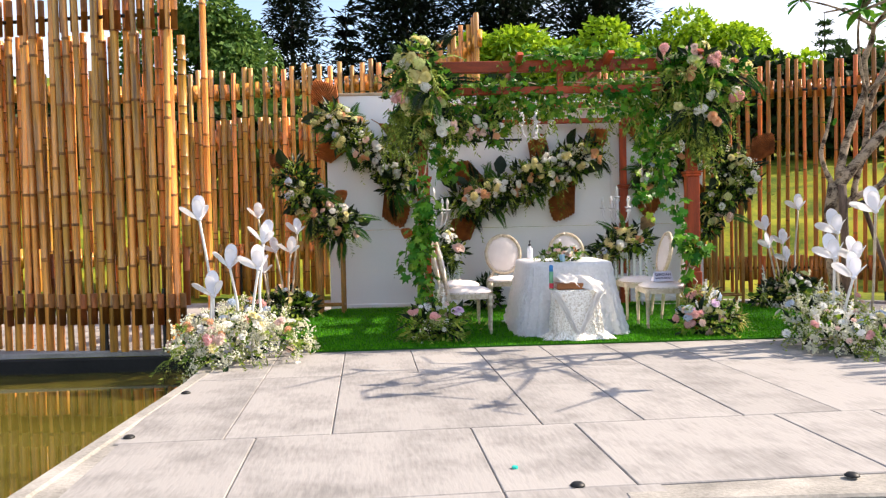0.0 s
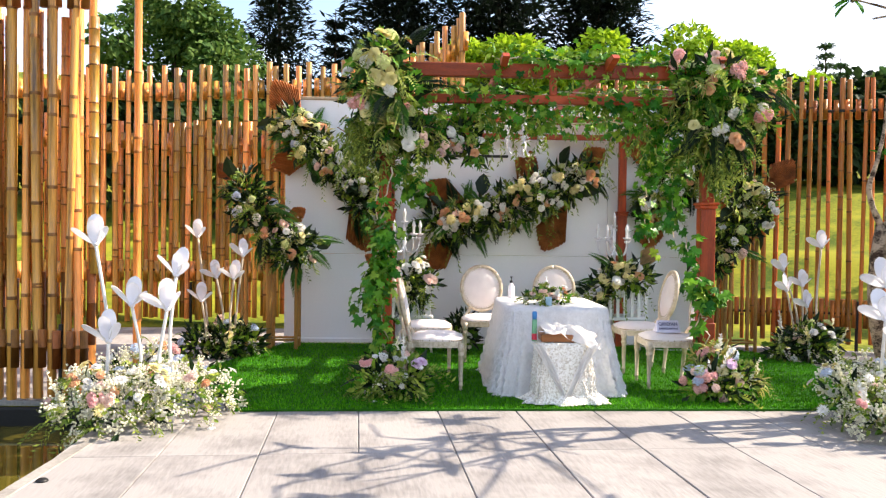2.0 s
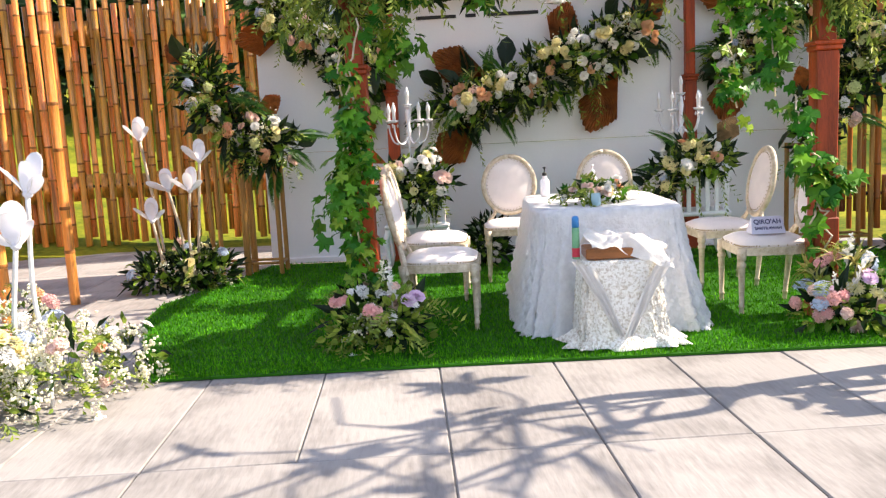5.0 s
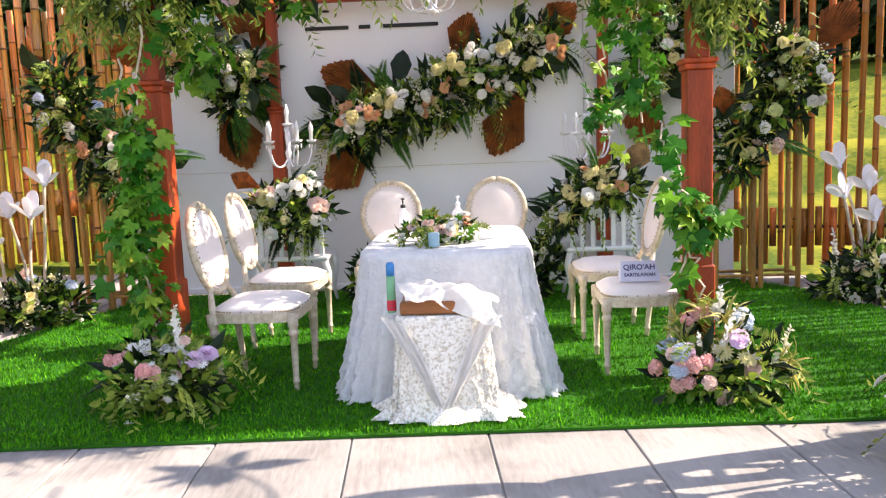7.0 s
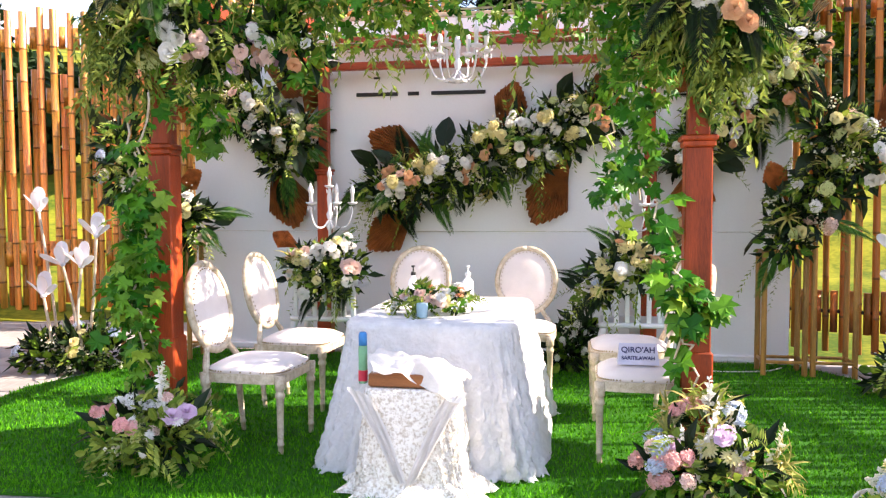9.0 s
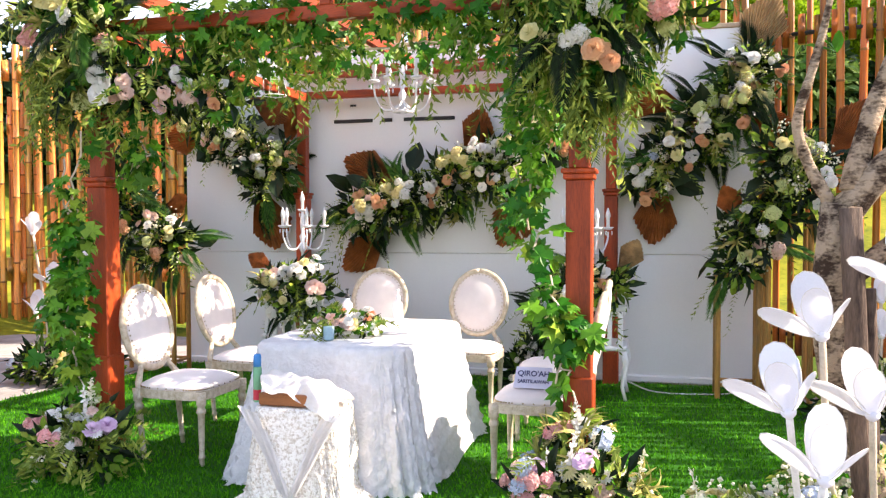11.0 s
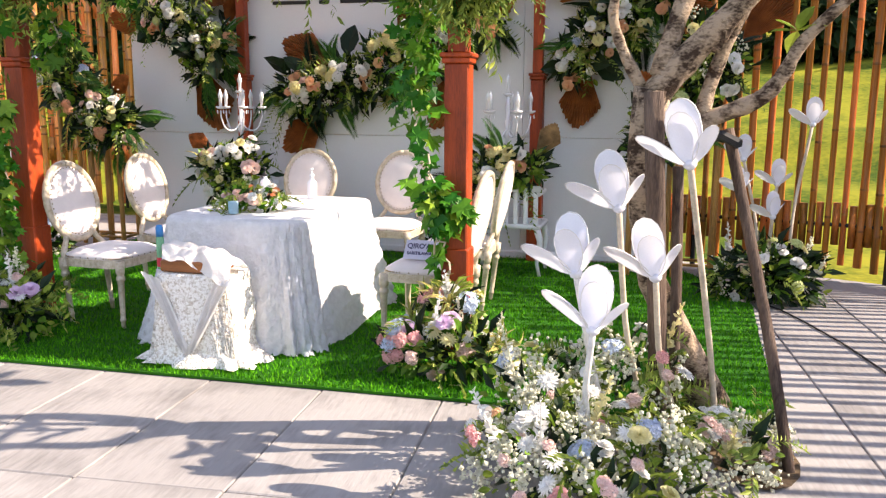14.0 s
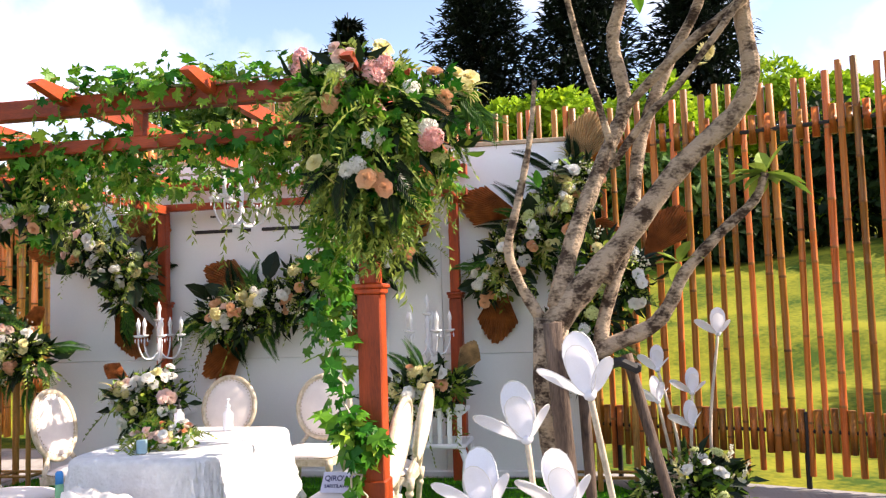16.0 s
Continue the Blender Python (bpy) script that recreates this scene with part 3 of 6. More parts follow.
bam = [pole_mesh("bamboo_pole", BAMBOO, 0.037, k, k, NODE) for k in (9, 11, 13)]
stub = [pole_mesh("short_pole", STUB, 0.034, 2, k, NODE) for k in (1, 2)]
tim = [pole_mesh("bamboo_pole", TIMBER, 0.029, k, 20 + k, NODE) for k in (6, 7, 9)]
tstub = [pole_mesh("short_pole", TIMBER, 0.032, 1, 30 + k) for k in (1, 2)]
thin = [pole_mesh("bamboo_pole", BAMBOO, 0.042, k, 40 + k, NODE) for k in (6, 8, 9)]
thinstub = [pole_mesh("short_pole", BAMBOO, 0.044, 1, 50 + k) for k in (1, 2)]

near_path = curve_path([(-8.2, 0.3, 4.6), (-6.6, -0.05, 4.6), (-5.2, -0.27, 4.6), (-4.3, -0.4, 4.6), (-3.72, -0.45, 4.6)])
near = fence("tall dense curved screen of varnished bamboo poles at the pond edge", near_path, 0.112, bam, stub, 0.0,
             [(0, 0.26, 0.56), (0, 3.10, 3.44)], [(0.98, 3.1, 1.0, bam), (0.45, 1.0, 1.0, stub)], lean=2.2, proud=0.04)
rails(near, near_path, (0.4, 3.25))
tail = thing("bamboo_post", "single tall varnished bamboo posts standing on the walkway", "post", (-3.98, 1.45, 0))
for x, y, h in ((-3.98, 1.45, 4.4), (-4.2, 0.85, 4.3), (-4.12, 0.35, 4.5)):
    piece("bamboo_pole", bam[1], tail, tail.matrix_world.inverted() @ Matrix.Translation((x, y, 0)) @ Matrix.Diagonal((1.1, 1.1, h, 1)))

back_path = curve_path([(-10, 2.6, 3.5), (-7.6, 4.1, 3.62), (-5.6, 4.95, 3.7), (-4.0, 5.3, 3.8), (-2.2, 5.2, 3.87), (-1.55, 5.0, 3.9)])
backf = fence("long curved screen of honey-coloured bamboo poles behind the walkway", back_path, 0.165, thin, thinstub, 0.06,
              [(0, 0.62, 0.92), (1.0, -0.48, -0.22)], [(0.1, 2.97, 0.92, thin), (2.5, 2.78, 0.6, thinstub)])
peak_path = curve_path([(-1.5, 5.0, 3.92), (-1.0, 4.8, 4.1), (-0.45, 4.5, 4.47)])
peakf = fence("rising close-set end of a bamboo screen behind the wall", peak_path, 0.09, thin, thinstub, 0.06, [(1.0, -0.48, -0.22)])
rails(backf, back_path, (0.78,))
right_path = curve_path([(1.2, 3.65, 3.33), (2.1, 3.45, 3.36), (2.9, 3.08, 3.28), (3.76, 2.86, 3.3), (4.45, 2.62, 3.34), (5.1, 2.34, 3.37), (5.6, 1.95, 3.4), (5.95, 1.3, 3.4),
                         (6.1, 0.2, 3.4), (6.1, -1.2, 3.4), (6.0, -2.6, 3.4)])
rightf = fence("curved fence of red-brown timber poles with two rows of short blocks", right_path, 0.122, tim, tstub, 0.10,
               [(0, 0.28, 0.62), (0, 2.80, 3.04)])
rails(rightf, right_path, (0.45, 2.9))

# ---- pergola ----
perg = thing("pergola", "red-stained wooden pergola dressed with vines and flowers", "pergola")
PX, BY = 1.385, 2.93
for x, y, r in ((-PX, 0, 1.0), (PX, 0, 1.0), (-PX - 0.06, BY, 0.85), (PX - 0.02, BY, 0.85)):
    m = Mesh()
    a, b, c = 0.075 * r, 0.064 * r, 0.051 * r
    m.box(x - b, y - b, 0.0, x + b, y + b, 1.60, 0.006)
    p = part("post", m, REDWOOD, perg)
    part("plinth", Mesh().box(x - a, y - a, 0.0, x + a, y + a, 0.62, 0.008), REDWOOD, p)
    part("upper_post", Mesh().box(x - c, y - c, 1.655, x + c, y + c, 2.52, 0.006), REDWOOD, p)
    part("collar", Mesh().box(x - 0.076 * r, y - 0.076 * r, 1.60, x + 0.076 * r, y + 0.076 * r, 1.63, 0.006).box(x - 0.086 * r, y - 0.086 * r, 1.63, x + 0.086 * r, y + 0.086 * r, 1.655, 0.006), REDWOOD, p)
for z0, z1, over in ((2.475, 2.55, 0.0), (2.70, 2.815, 0.15)):
    part("front_beam", Mesh().box(-1.5 - over, -0.05, z0, 1.5 + over, 0.03, z1, 0.006), REDBEAM, perg)
part("back_beam", Mesh().box(-1.6, BY - 0.04, 2.515, 1.5, BY + 0.04, 2.58, 0.006), REDBEAM, perg)
part("back_beam", Mesh().box(-1.6, BY - 0.04, 2.70, 1.5, BY + 0.04, 2.80, 0.006), REDBEAM, perg)
for x in (-PX - 0.02, PX):
    part("side_beam", Mesh().box(x - 0.04, 0.03, 2.48, x + 0.04, BY - 0.04, 2.56, 0.006), REDBEAM, perg)
for x in (0.04,):
    part("king_post", Mesh().box(x - 0.03, -0.045, 2.55, x + 0.03, 0.025, 2.70, 0.004), REDBEAM, perg)
raf = Mesh()
L, hh = BY + 0.35, 0.07
raf.add([(s, y, z) for s in (-0.028, 0.028) for y, z in ((-0.32, 0.07), (-0.38, 0.03), (-0.1, -0.02), (L, -0.02), (L + 0.06, 0.03), (L, 0.07))],
        [(5, 4, 3, 2, 1, 0), (6, 7, 8, 9, 10, 11)] + [(i, (i + 1) % 6, 6 + (i + 1) % 6, 6 + i) for i in range(6)])
raf_data = raf.data("rafter", REDBEAM)
for x in (-1.38, -0.4, 0.5, 1.38):
    piece("rafter", raf_data, perg, Matrix.Translation((x, 0, 2.775)))

# ---- chairs ----
def chair():
    c = thing("dining_chair", "antique ivory oval-back chair with cream upholstery and nail trim", "chair", group="chairs round the table")
    leg = Mesh().lathe([(0, 0.011), (0.012, 0.015), (0.045, 0.014), (0.05, 0.019), (0.062, 0.019), (0.067, 0.015), (0.30, 0.021), (0.305, 0.027), (0.325, 0.027), (0.33, 0.022), (0.345, 0.022), (0.35, 0.028), (0.42, 0.028)], 10)
    ld = leg.data("leg", IVORY, True)
    for x, y in ((-0.22, -0.215), (0.22, -0.215), (-0.19, 0.19), (0.19, 0.19)):
        piece("leg", ld, c, Matrix.Translation((x, y, 0)) @ Matrix.Rotation(-0.10 if y > 0 else 0, 4, "X"))

    def slab(z0, z1, grow, dome, n=40, rings=4):
        m, pts = Mesh(), []
        for k in range(n):
            a = 2 * math.pi * k / n
            ca, sa = math.cos(a), math.sin(a)
            e = 0.38
            x = math.copysign(abs(ca) ** e, ca) * (0.245 + grow) * (1 - 0.10 * (sa > 0) * abs(sa))
            y = math.copysign(abs(sa) ** e, sa) * (0.235 + grow)
            pts.append((x, y))
        v = [(x, y, z0) for x, y in pts] + [(x, y, z1) for x, y in pts]
        for i in range(1, rings + 1):
            s = 1 - i / rings * 0.97
            v += [(x * s, y * s, z1 + dome * (1 - s * s) ** 0.6) for x, y in pts]
        f = [tuple(range(n - 1, -1, -1)), tuple(range((rings + 1) * n, (rings + 2) * n))]
        f += [(i * n + k, i * n + (k + 1) % n, (i + 1) * n + (k + 1) % n, (i + 1) * n + k) for i in range(rings + 1) for k in range(n)]
        return m.add(v, f), pts
    m, _ = slab(0.375, 0.425, 0.0, 0.004)
    part("seat_rail", m, IVORY, c)
    m, pts = slab(0.425, 0.445, -0.006, 0.05)
    part("seat", m, LINEN, c, "padded cream fabric seat", True)
    m = Mesh()
    for k in range(0, 40):
        for s in (0, 0.5):
            a, b = pts[k], pts[(k + 1) % 40]
            x, y = a[0] + (b[0] - a[0]) * s, a[1] + (b[1] - a[1]) * s
            if y > 0.2:
                continue
            m.ball((x * 1.004, y * 1.004, 0.434), 0.0055, 5, 3)
    part("nail_trim", m, NAILS, c, "row of small brass nails", kind="stuff")
    tilt = Matrix.Translation((0, 0.235, 0.455)) @ Matrix.Rotation(-0.2, 4, "X")

    def back(p):
        return tuple(tilt @ Vector(p))
    n, cz = 40, 0.30
    m = Mesh()
    ring = [(0.218 * math.sin(2 * math.pi * k / n), 0, cz + 0.245 * math.cos(2 * math.pi * k / n)) for k in range(n + 1)]
    m.tube([back(p) for p in ring], 0.021, 8)
    fr = part("back_frame", m, IVORY, c, "oval carved ivory frame", True)
    m = Mesh()
    for y, sgn in ((-0.005, -1), (0.012, 1)):
        v = [back((0, y + sgn * 0.028, cz))]
        f = []
        for i, s in enumerate((0.35, 0.7, 0.9, 1.0)):
            v += [back((0.203 * s * math.sin(2 * math.pi * k / n), y + sgn * 0.028 * (1 - s ** 3), cz + 0.23 * s * math.cos(2 * math.pi * k / n))) for k in range(n)]
        f = [(0, 1 + k, 1 + (k + 1) % n)[::sgn] for k in range(n)]
        f += [(1 + i * n + k, 1 + (i + 1) * n + k, 1 + (i + 1) * n + (k + 1) % n, 1 + i * n + (k + 1) % n)[::sgn] for i in range(3) for k in range(n)]
        m.add(v, f)
    part("backrest", m, LINEN, c, "cream padded oval back", True)
    m = Mesh()
    for k in range(44):
        a = 2 * math.pi * k / 44
        m.ball(back((0.19 * math.sin(a), -0.016, cz + 0.216 * math.cos(a))), 0.005, 5, 3)
    part("nail_trim", m, NAILS, c, "row of small brass nails", kind="stuff")
    for sx in (-1, 1):
        m = Mesh().tube([(sx * 0.195, 0.205, 0.36), (sx * 0.185, 0.225, 0.45), back((sx * 0.135, 0, 0.06)), back((sx * 0.12, 0, 0.12))], [0.024, 0.02, 0.016, 0.014], 8)
        part("back_upright", m, IVORY, c)
    return c


first = chair()
first.matrix_world = pose(-0.93, 0.17, 0.012, 0, 0, 90 - 2)
for x, y, a in ((-1.0, 1.08, 88), (1.15, 0.29, -91), (1.12, 1.13, -88), (-0.39, 1.77, 2), (0.40, 1.77, -2)):
    copy_thing(first, pose(x, y, 0.012, 0, 0, a))

# ---- table with its cloth ----
tab = thing("banquet_table", "plain table hidden under a white floor-length cloth", "table", (0.09, 0.44, 0))
part("tabletop", Mesh().box(-0.29, -0.14, 0.70, 0.47, 1.02, 0.73, 0.004), WHITEWOOD, tab)
for x, y in ((-0.29, -0.14), (0.47, -0.14), (-0.29, 1.02), (0.47, 1.02)):
    part("leg", Mesh().box(x - 0.025, y - 0.025, 0.012, x + 0.025, y + 0.025, 0.70, 0.004), WHITEWOOD, tab)


def skirted(cx, cy, hx, hy, top, floor, flare, n, folds, amp, seed, rows=16, corner=0.12):
    """A cloth over a block: a flat top and a skirt whose folds widen to the floor."""
    q = random.Random(seed)
    m, v, f = Mesh(), [], []
    ph = [q.uniform(0, 6.28) for _ in range(4)]
    ring = []
    for k in range(n):
        a = 2 * math.pi * k / n
        ca, sa = math.cos(a), math.sin(a)
        ring.append((math.copysign(abs(ca) ** 0.28, ca), math.copysign(abs(sa) ** 0.28, sa), a))
    v.append((cx, cy, top + 0.004))
    for s in (0.4, 0.8, 0.97, 1.0):
        v += [(cx + x * hx * s, cy + y * hy * s, top - (0.0 if s < 0.98 else 0.014)) for x, y, a in ring]
    for r in range(1, rows + 1):
        t = r / rows
        for x, y, a in ring:
            wave = amp * t ** 0.8 * (math.sin(a * folds + ph[0] + 1.3 * math.sin(3 * a + ph[1])) + 0.5 * math.sin(a * folds * 1.7 + ph[2]))
            out = flare * t ** 1.3 + wave * 0.7 + 0.012 * math.sin(37 * a + 9 * t * 6 + ph[3]) * t + 0.005 * q.uniform(-1, 1)
            c = abs(x * y) ** 3
            ln = math.hypot(x, y)
            z = top - 0.014 - (top - 0.014 - floor) * t
            if r == rows:
                z = floor + 0.004 + 0.012 * q.random()
            v.append((cx + x * hx + x / ln * out * (1 + 0.6 * c), cy + y * hy + y / ln * out * (1 + 0.6 * c), z))
    f = [(0, 1 + k, 1 + (k + 1) % n) for k in range(n)]
    f += [(1 + i * n + k, 1 + (i + 1) * n + k, 1 + (i + 1) * n + (k + 1) % n, 1 + i * n + (k + 1) % n) for i in range(3 + rows) for k in range(n)]
    return m.add(v, f)


cloth = thing("tablecloth", "white ruffled floor-length tablecloth draped over the table", "tablecloth", (0.09, 0.44, 0))
part("cover", skirted(0.09, 0.44, 0.45, 0.65, 0.745, 0.014, 0.13, 360, 19, 0.03, 5, 26), CLOTH, cloth, smooth=True)


# ---- plants: shared shapes ----
def scatter(m, shape, at, way, normal, size):
    """Adds many turned copies of a shape to a mesh: arrays of places, long axes, normals and sizes."""
    sv, sf = shape
    sv = np.asarray(sv)
    at, way, normal = np.asarray(at, float), np.asarray(way, float), np.asarray(normal, float)
    y = way / (np.linalg.norm(way, axis=1, keepdims=True) + 1e-9)
    z = normal - y * (normal * y).sum(1, keepdims=True)
    z /= np.linalg.norm(z, axis=1, keepdims=True) + 1e-9
    x = np.cross(y, z)
    s = np.asarray(size, float).reshape(-1, 1, 1)
    v = (sv[None, :, 0:1] * x[:, None] + sv[None, :, 1:2] * y[:, None] + sv[None, :, 2:3] * z[:, None]) * s + at[:, None]
    k = len(sv)
    f = [tuple(i + j * k for i in q) for j in range(len(at)) for q in sf]
    return m.add(v.reshape(-1, 3), f)


def unit(g, n):
    v = g.normal(size=(n, 3))
    return v / np.linalg.norm(v, axis=1, keepdims=True)


PUFF = (np.array([(1, 0, 0), (-1, 0, 0), (0, 1, 0), (0, -1, 0), (0, 0, 1), (0, 0, -1)], float) * 0.5,
        [(0, 2, 4), (2, 1, 4), (1, 3, 4), (3, 0, 4), (2, 0, 5), (1, 2, 5), (3, 1, 5), (0, 3, 5)])


def petals(rings, seed=1):
    """A flower one in radius, opening to z: rings of (count, reach, height, width, cup)."""
    q = random.Random(seed)
    m = Mesh()
    for n, reach, high, wide, cup in rings:
        off = q.uniform(0, 6)
        for k in range(n):
            a = off + 2 * math.pi * k / n + q.uniform(-0.1, 0.1)
            rows = []
            for i in range(4):
                s = i / 3
                r = reach * (0.08 + 0.92 * s ** 0.8) * q.uniform(0.95, 1.05)
                z = high * (s ** cup) - (0.14 * s * s if cup < 1 else 0) + 0.02 * q.uniform(-1, 1)
                wd = wide * math.sin(math.pi * (0.16 + 0.66 * s)) * (0.55 if i == 3 else 1)
                for t in (-1, 0, 1):
                    rows.append((r * math.cos(a) - t * wd * math.sin(a), r * math.sin(a) + t * wd * math.cos(a), z + 0.06 * abs(t)))
            m.add(rows, [(3 * i + j, 3 * i + j + 1, 3 * i + j + 4, 3 * i + j + 3) for i in range(3) for j in range(2)])
    return m


ROSE = petals([(3, 0.26, 0.72, 0.3, 0.5), (5, 0.48, 0.66, 0.42, 0.55), (6, 0.78, 0.46, 0.5, 0.6), (7, 1.0, 0.2, 0.5, 0.7)], 2)
MUM = petals([(9, 0.4, 0.42, 0.13, 0.6), (13, 0.72, 0.3, 0.13, 0.7), (16, 1.0, 0.12, 0.13, 0.8)], 3)


def cluster(n=26, seed=4, each=0.34):
    """A dome of small four-petalled florets."""
    q = np.random.default_rng(seed)
    m = Mesh()
    i = np.arange(n)
    z = 1 - 0.95 * (i + 0.5) / n
    a = i * 2.39996
    u = np.stack([np.sqrt(1 - z * z) * np.cos(a), np.sqrt(1 - z * z) * np.sin(a), z], 1)
    at = u * q.uniform(0.6, 1.0, (n, 1))
    side = np.cross(u, unit(q, n))
    side /= np.linalg.norm(side, axis=1, keepdims=True)
    other = np.cross(u, side)
    leaf = (np.array([(0, 0, 0), (0.4, 0.5, 0.14), (0, 1, 0.05), (-0.4, 0.5, 0.14)]), [(0, 1, 2, 3)])
    for c, s in ((1, 0), (0, 1), (-1, 0), (0, -1)):
        scatter(m, leaf, at, side * c + other * s + u * 0.3, u + unit(q, n) * 0.5, np.full(n, each) * q.uniform(0.9, 1.5, n))
    return m


CLUSTER, CARN = cluster(64, 4, 0.25), cluster(44, 6, 0.33)
blooms = {}


def bloom(kind, colour):
    if (kind, colour) not in blooms:
        m = {"rose": ROSE, "mum": MUM, "hydrangea": CLUSTER, "carnation": CARN}[kind]
        blooms[kind, colour] = m.data(kind, PETAL[colour])
    return blooms[kind, colour]


shared = {}


def leaf_data(name, shape, material):
    if (name, material.name) not in shared:
        shared[name, material.name] = Mesh().add(*shape).data(name, material)
    return shared[name, material.name]


SIZES = {"rose": 0.048, "mum": 0.055, "hydrangea": 0.066, "carnation": 0.06}


def bouquet(label, base, blobs, face, leaves, flowers, seed, palms=0, fans=(), striped=0, gyps=0, rubber=0, fern=0, lime=0,
            ivy=0, reach=1.0, name="flower_arrangement", spikes=0, group="flower arrangements", stems=()):
    """Cut flowers and leaves massed on blobs (x, y, z, r) that face one way; fans: dried palm leaves (place, way, size, tan)."""
    b = thing(name, label, "flowers", base, group)
    inv = b.matrix_world.inverted()
    g = np.random.default_rng(seed)
    q = random.Random(seed)
    blob = np.array(blobs, float)
    weight = blob[:, 3] ** 2 / (blob[:, 3] ** 2).sum()
    face = np.array(face, float)

    def pick(n, lo, hi, turn=0.75):
        i = g.choice(len(blob), n, p=weight)
        u = unit(g, n) + face * turn
        u /= np.linalg.norm(u, axis=1, keepdims=True)
        return blob[i, :3] + u * blob[i, 3:4] * g.uniform(lo, hi, (n, 1)), u, blob[i, 3]

    def spread(part_name, shape, material, n, s0, s1, lo=0.25, hi=0.8, droop=0.0, text="", turn=0.5):
        if not n:
            return
        m = Mesh()
        at, u, r = pick(n, lo, hi, turn)
        way = u + unit(g, n) * 0.55 + np.array([0, 0, -droop])
        scatter(m, shape, at, way, u + unit(g, n) * 0.4 + face * 0.4, g.uniform(s0, s1, n) * reach)
        part(part_name, m, material, b, text, kind="stuff")
    # near-black leaves deep in the mass carry the painted shade of its gaps
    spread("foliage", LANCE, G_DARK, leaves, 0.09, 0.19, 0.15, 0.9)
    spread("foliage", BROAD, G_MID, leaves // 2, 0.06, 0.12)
    if fern:
        k, n = 18, fern // 10
        c, u, r = pick(n, 0.45, 0.95, 0.4)
        d = u + unit(g, n) * 0.6
        d /= np.linalg.norm(d, axis=1, keepdims=True)
        ln = g.uniform(0.16, 0.32, n) * reach
        t = np.linspace(0.1, 1, k)
        at = c[:, None] + d[:, None] * (ln[:, None] * t)[..., None]
        at[..., 2] -= (ln[:, None] * t ** 2) * 0.65
        side = np.cross(d, unit(g, n))
        side /= np.linalg.norm(side, axis=1, keepdims=True)
        flip = np.where(np.arange(k) % 2, 1.0, -1.0)
        way = d[:, None] * 0.8 + side[:, None] * flip[None, :, None] * 0.8 + np.array([0, 0, -0.35])
        m = Mesh()
        scatter(m, LANCE, at.reshape(-1, 3), way.reshape(-1, 3), np.repeat(u, k, 0) + unit(g, n * k) * 0.4, g.uniform(0.035, 0.065, n * k) * reach ** 0.5)
        part("fern", m, G_FERN, b, "fine olive fern sprays", kind="stuff")
    spread("lime_leaf", BROAD, G_LIME, lime, 0.035, 0.07, 0.6, 1.0)
    spread("ivy", IVY, G_IVY, ivy, 0.06, 0.11, 0.6, 1.05)
    spread("rubber_leaf", BROAD, G_RUBBER, rubber, 0.2, 0.32, 0.5, 0.95, 0.3, "large dark glossy leaf", 0.1)
    if gyps:
        n = max(1, gyps // 22)
        c, u, r = pick(n, 0.66, 1.06, 0.6)
        at = np.repeat(c, 22, 0) + g.normal(0, 0.026, (n * 22, 3)) * reach ** 0.5
        m = Mesh()
        scatter(m, PUFF, at, unit(g, n * 22), unit(g, n * 22), g.uniform(0.011, 0.025, n * 22))
        part("gypsophila", m, PETAL["ivory"], b, "tiny white filler flowers", kind="stuff")
    if striped:
        m = Mesh()
        at, u, r = pick(striped, 0.7, 0.95)
        for c, way in zip(at, u):
            d = unit(g, 11) * 0.75 + way
            scatter(m, ARCH, np.repeat(c[None], 11, 0), d, np.repeat(way[None], 11, 0) + np.array([0, 0, 0.5]), g.uniform(0.12, 0.21, 11) * reach)
        part("striped_leaf", m, G_STRIPE, b, "yellow-edged striped leaves", kind="stuff")
    if palms:
        at, u, r = pick(palms, 0.45, 0.7, 0.1)
        for c, way in zip(at, u):
            way = Vector(way) + Vector((q.uniform(-0.4, 0.4), 0, q.uniform(-1.1, 0.25)))
            fl = Vector(face).normalized()
            way = way - fl * way.dot(fl) * 0.8 + fl * 0.12
            shape = q.choice((FROND, FROND, FINGERS))
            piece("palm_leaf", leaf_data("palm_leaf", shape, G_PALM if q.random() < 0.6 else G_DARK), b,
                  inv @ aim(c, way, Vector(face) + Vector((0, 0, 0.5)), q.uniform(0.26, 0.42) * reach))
    for at, way, size, tan in fans:
        piece("dried_palm_leaf", leaf_data("dried_palm_leaf", DFAN, DRIEDTAN if tan else DRIED), b, inv @ aim(at, way, face, size))
    for kind, colour, n, s in flowers:
        # blooms sit in little groups on the outer side
        left = round(n * 1.3)
        while left > 0:
            k = min(left, q.choice((1, 2, 3)) if kind in ("rose", "carnation") else 1)
            left -= k
            at, u, r = pick(1, 0.92, 1.12, 1.15)
            for j in range(k):
                r0 = SIZES[kind] * s * q.uniform(0.85, 1.15)
                side = Vector(unit(g, 1)[0]) * r0 * (1.3 if j else 0)
                z = Vector(u[0]) + Vector(face) * 0.5 + Vector(unit(g, 1)[0]) * 0.35
                turn = z.to_track_quat("Z", "Y").to_matrix().to_4x4()
                piece(kind, bloom(kind, colour), b, inv @ Matrix.Translation(Vector(at[0]) + side) @ turn @ Matrix.Rotation(q.uniform(0, 6), 4, "Z") @ Matrix.Diagonal((r0, r0 * q.uniform(0.85, 1), r0 * (0.62 if kind == "hydrangea" else 0.9), 1)))
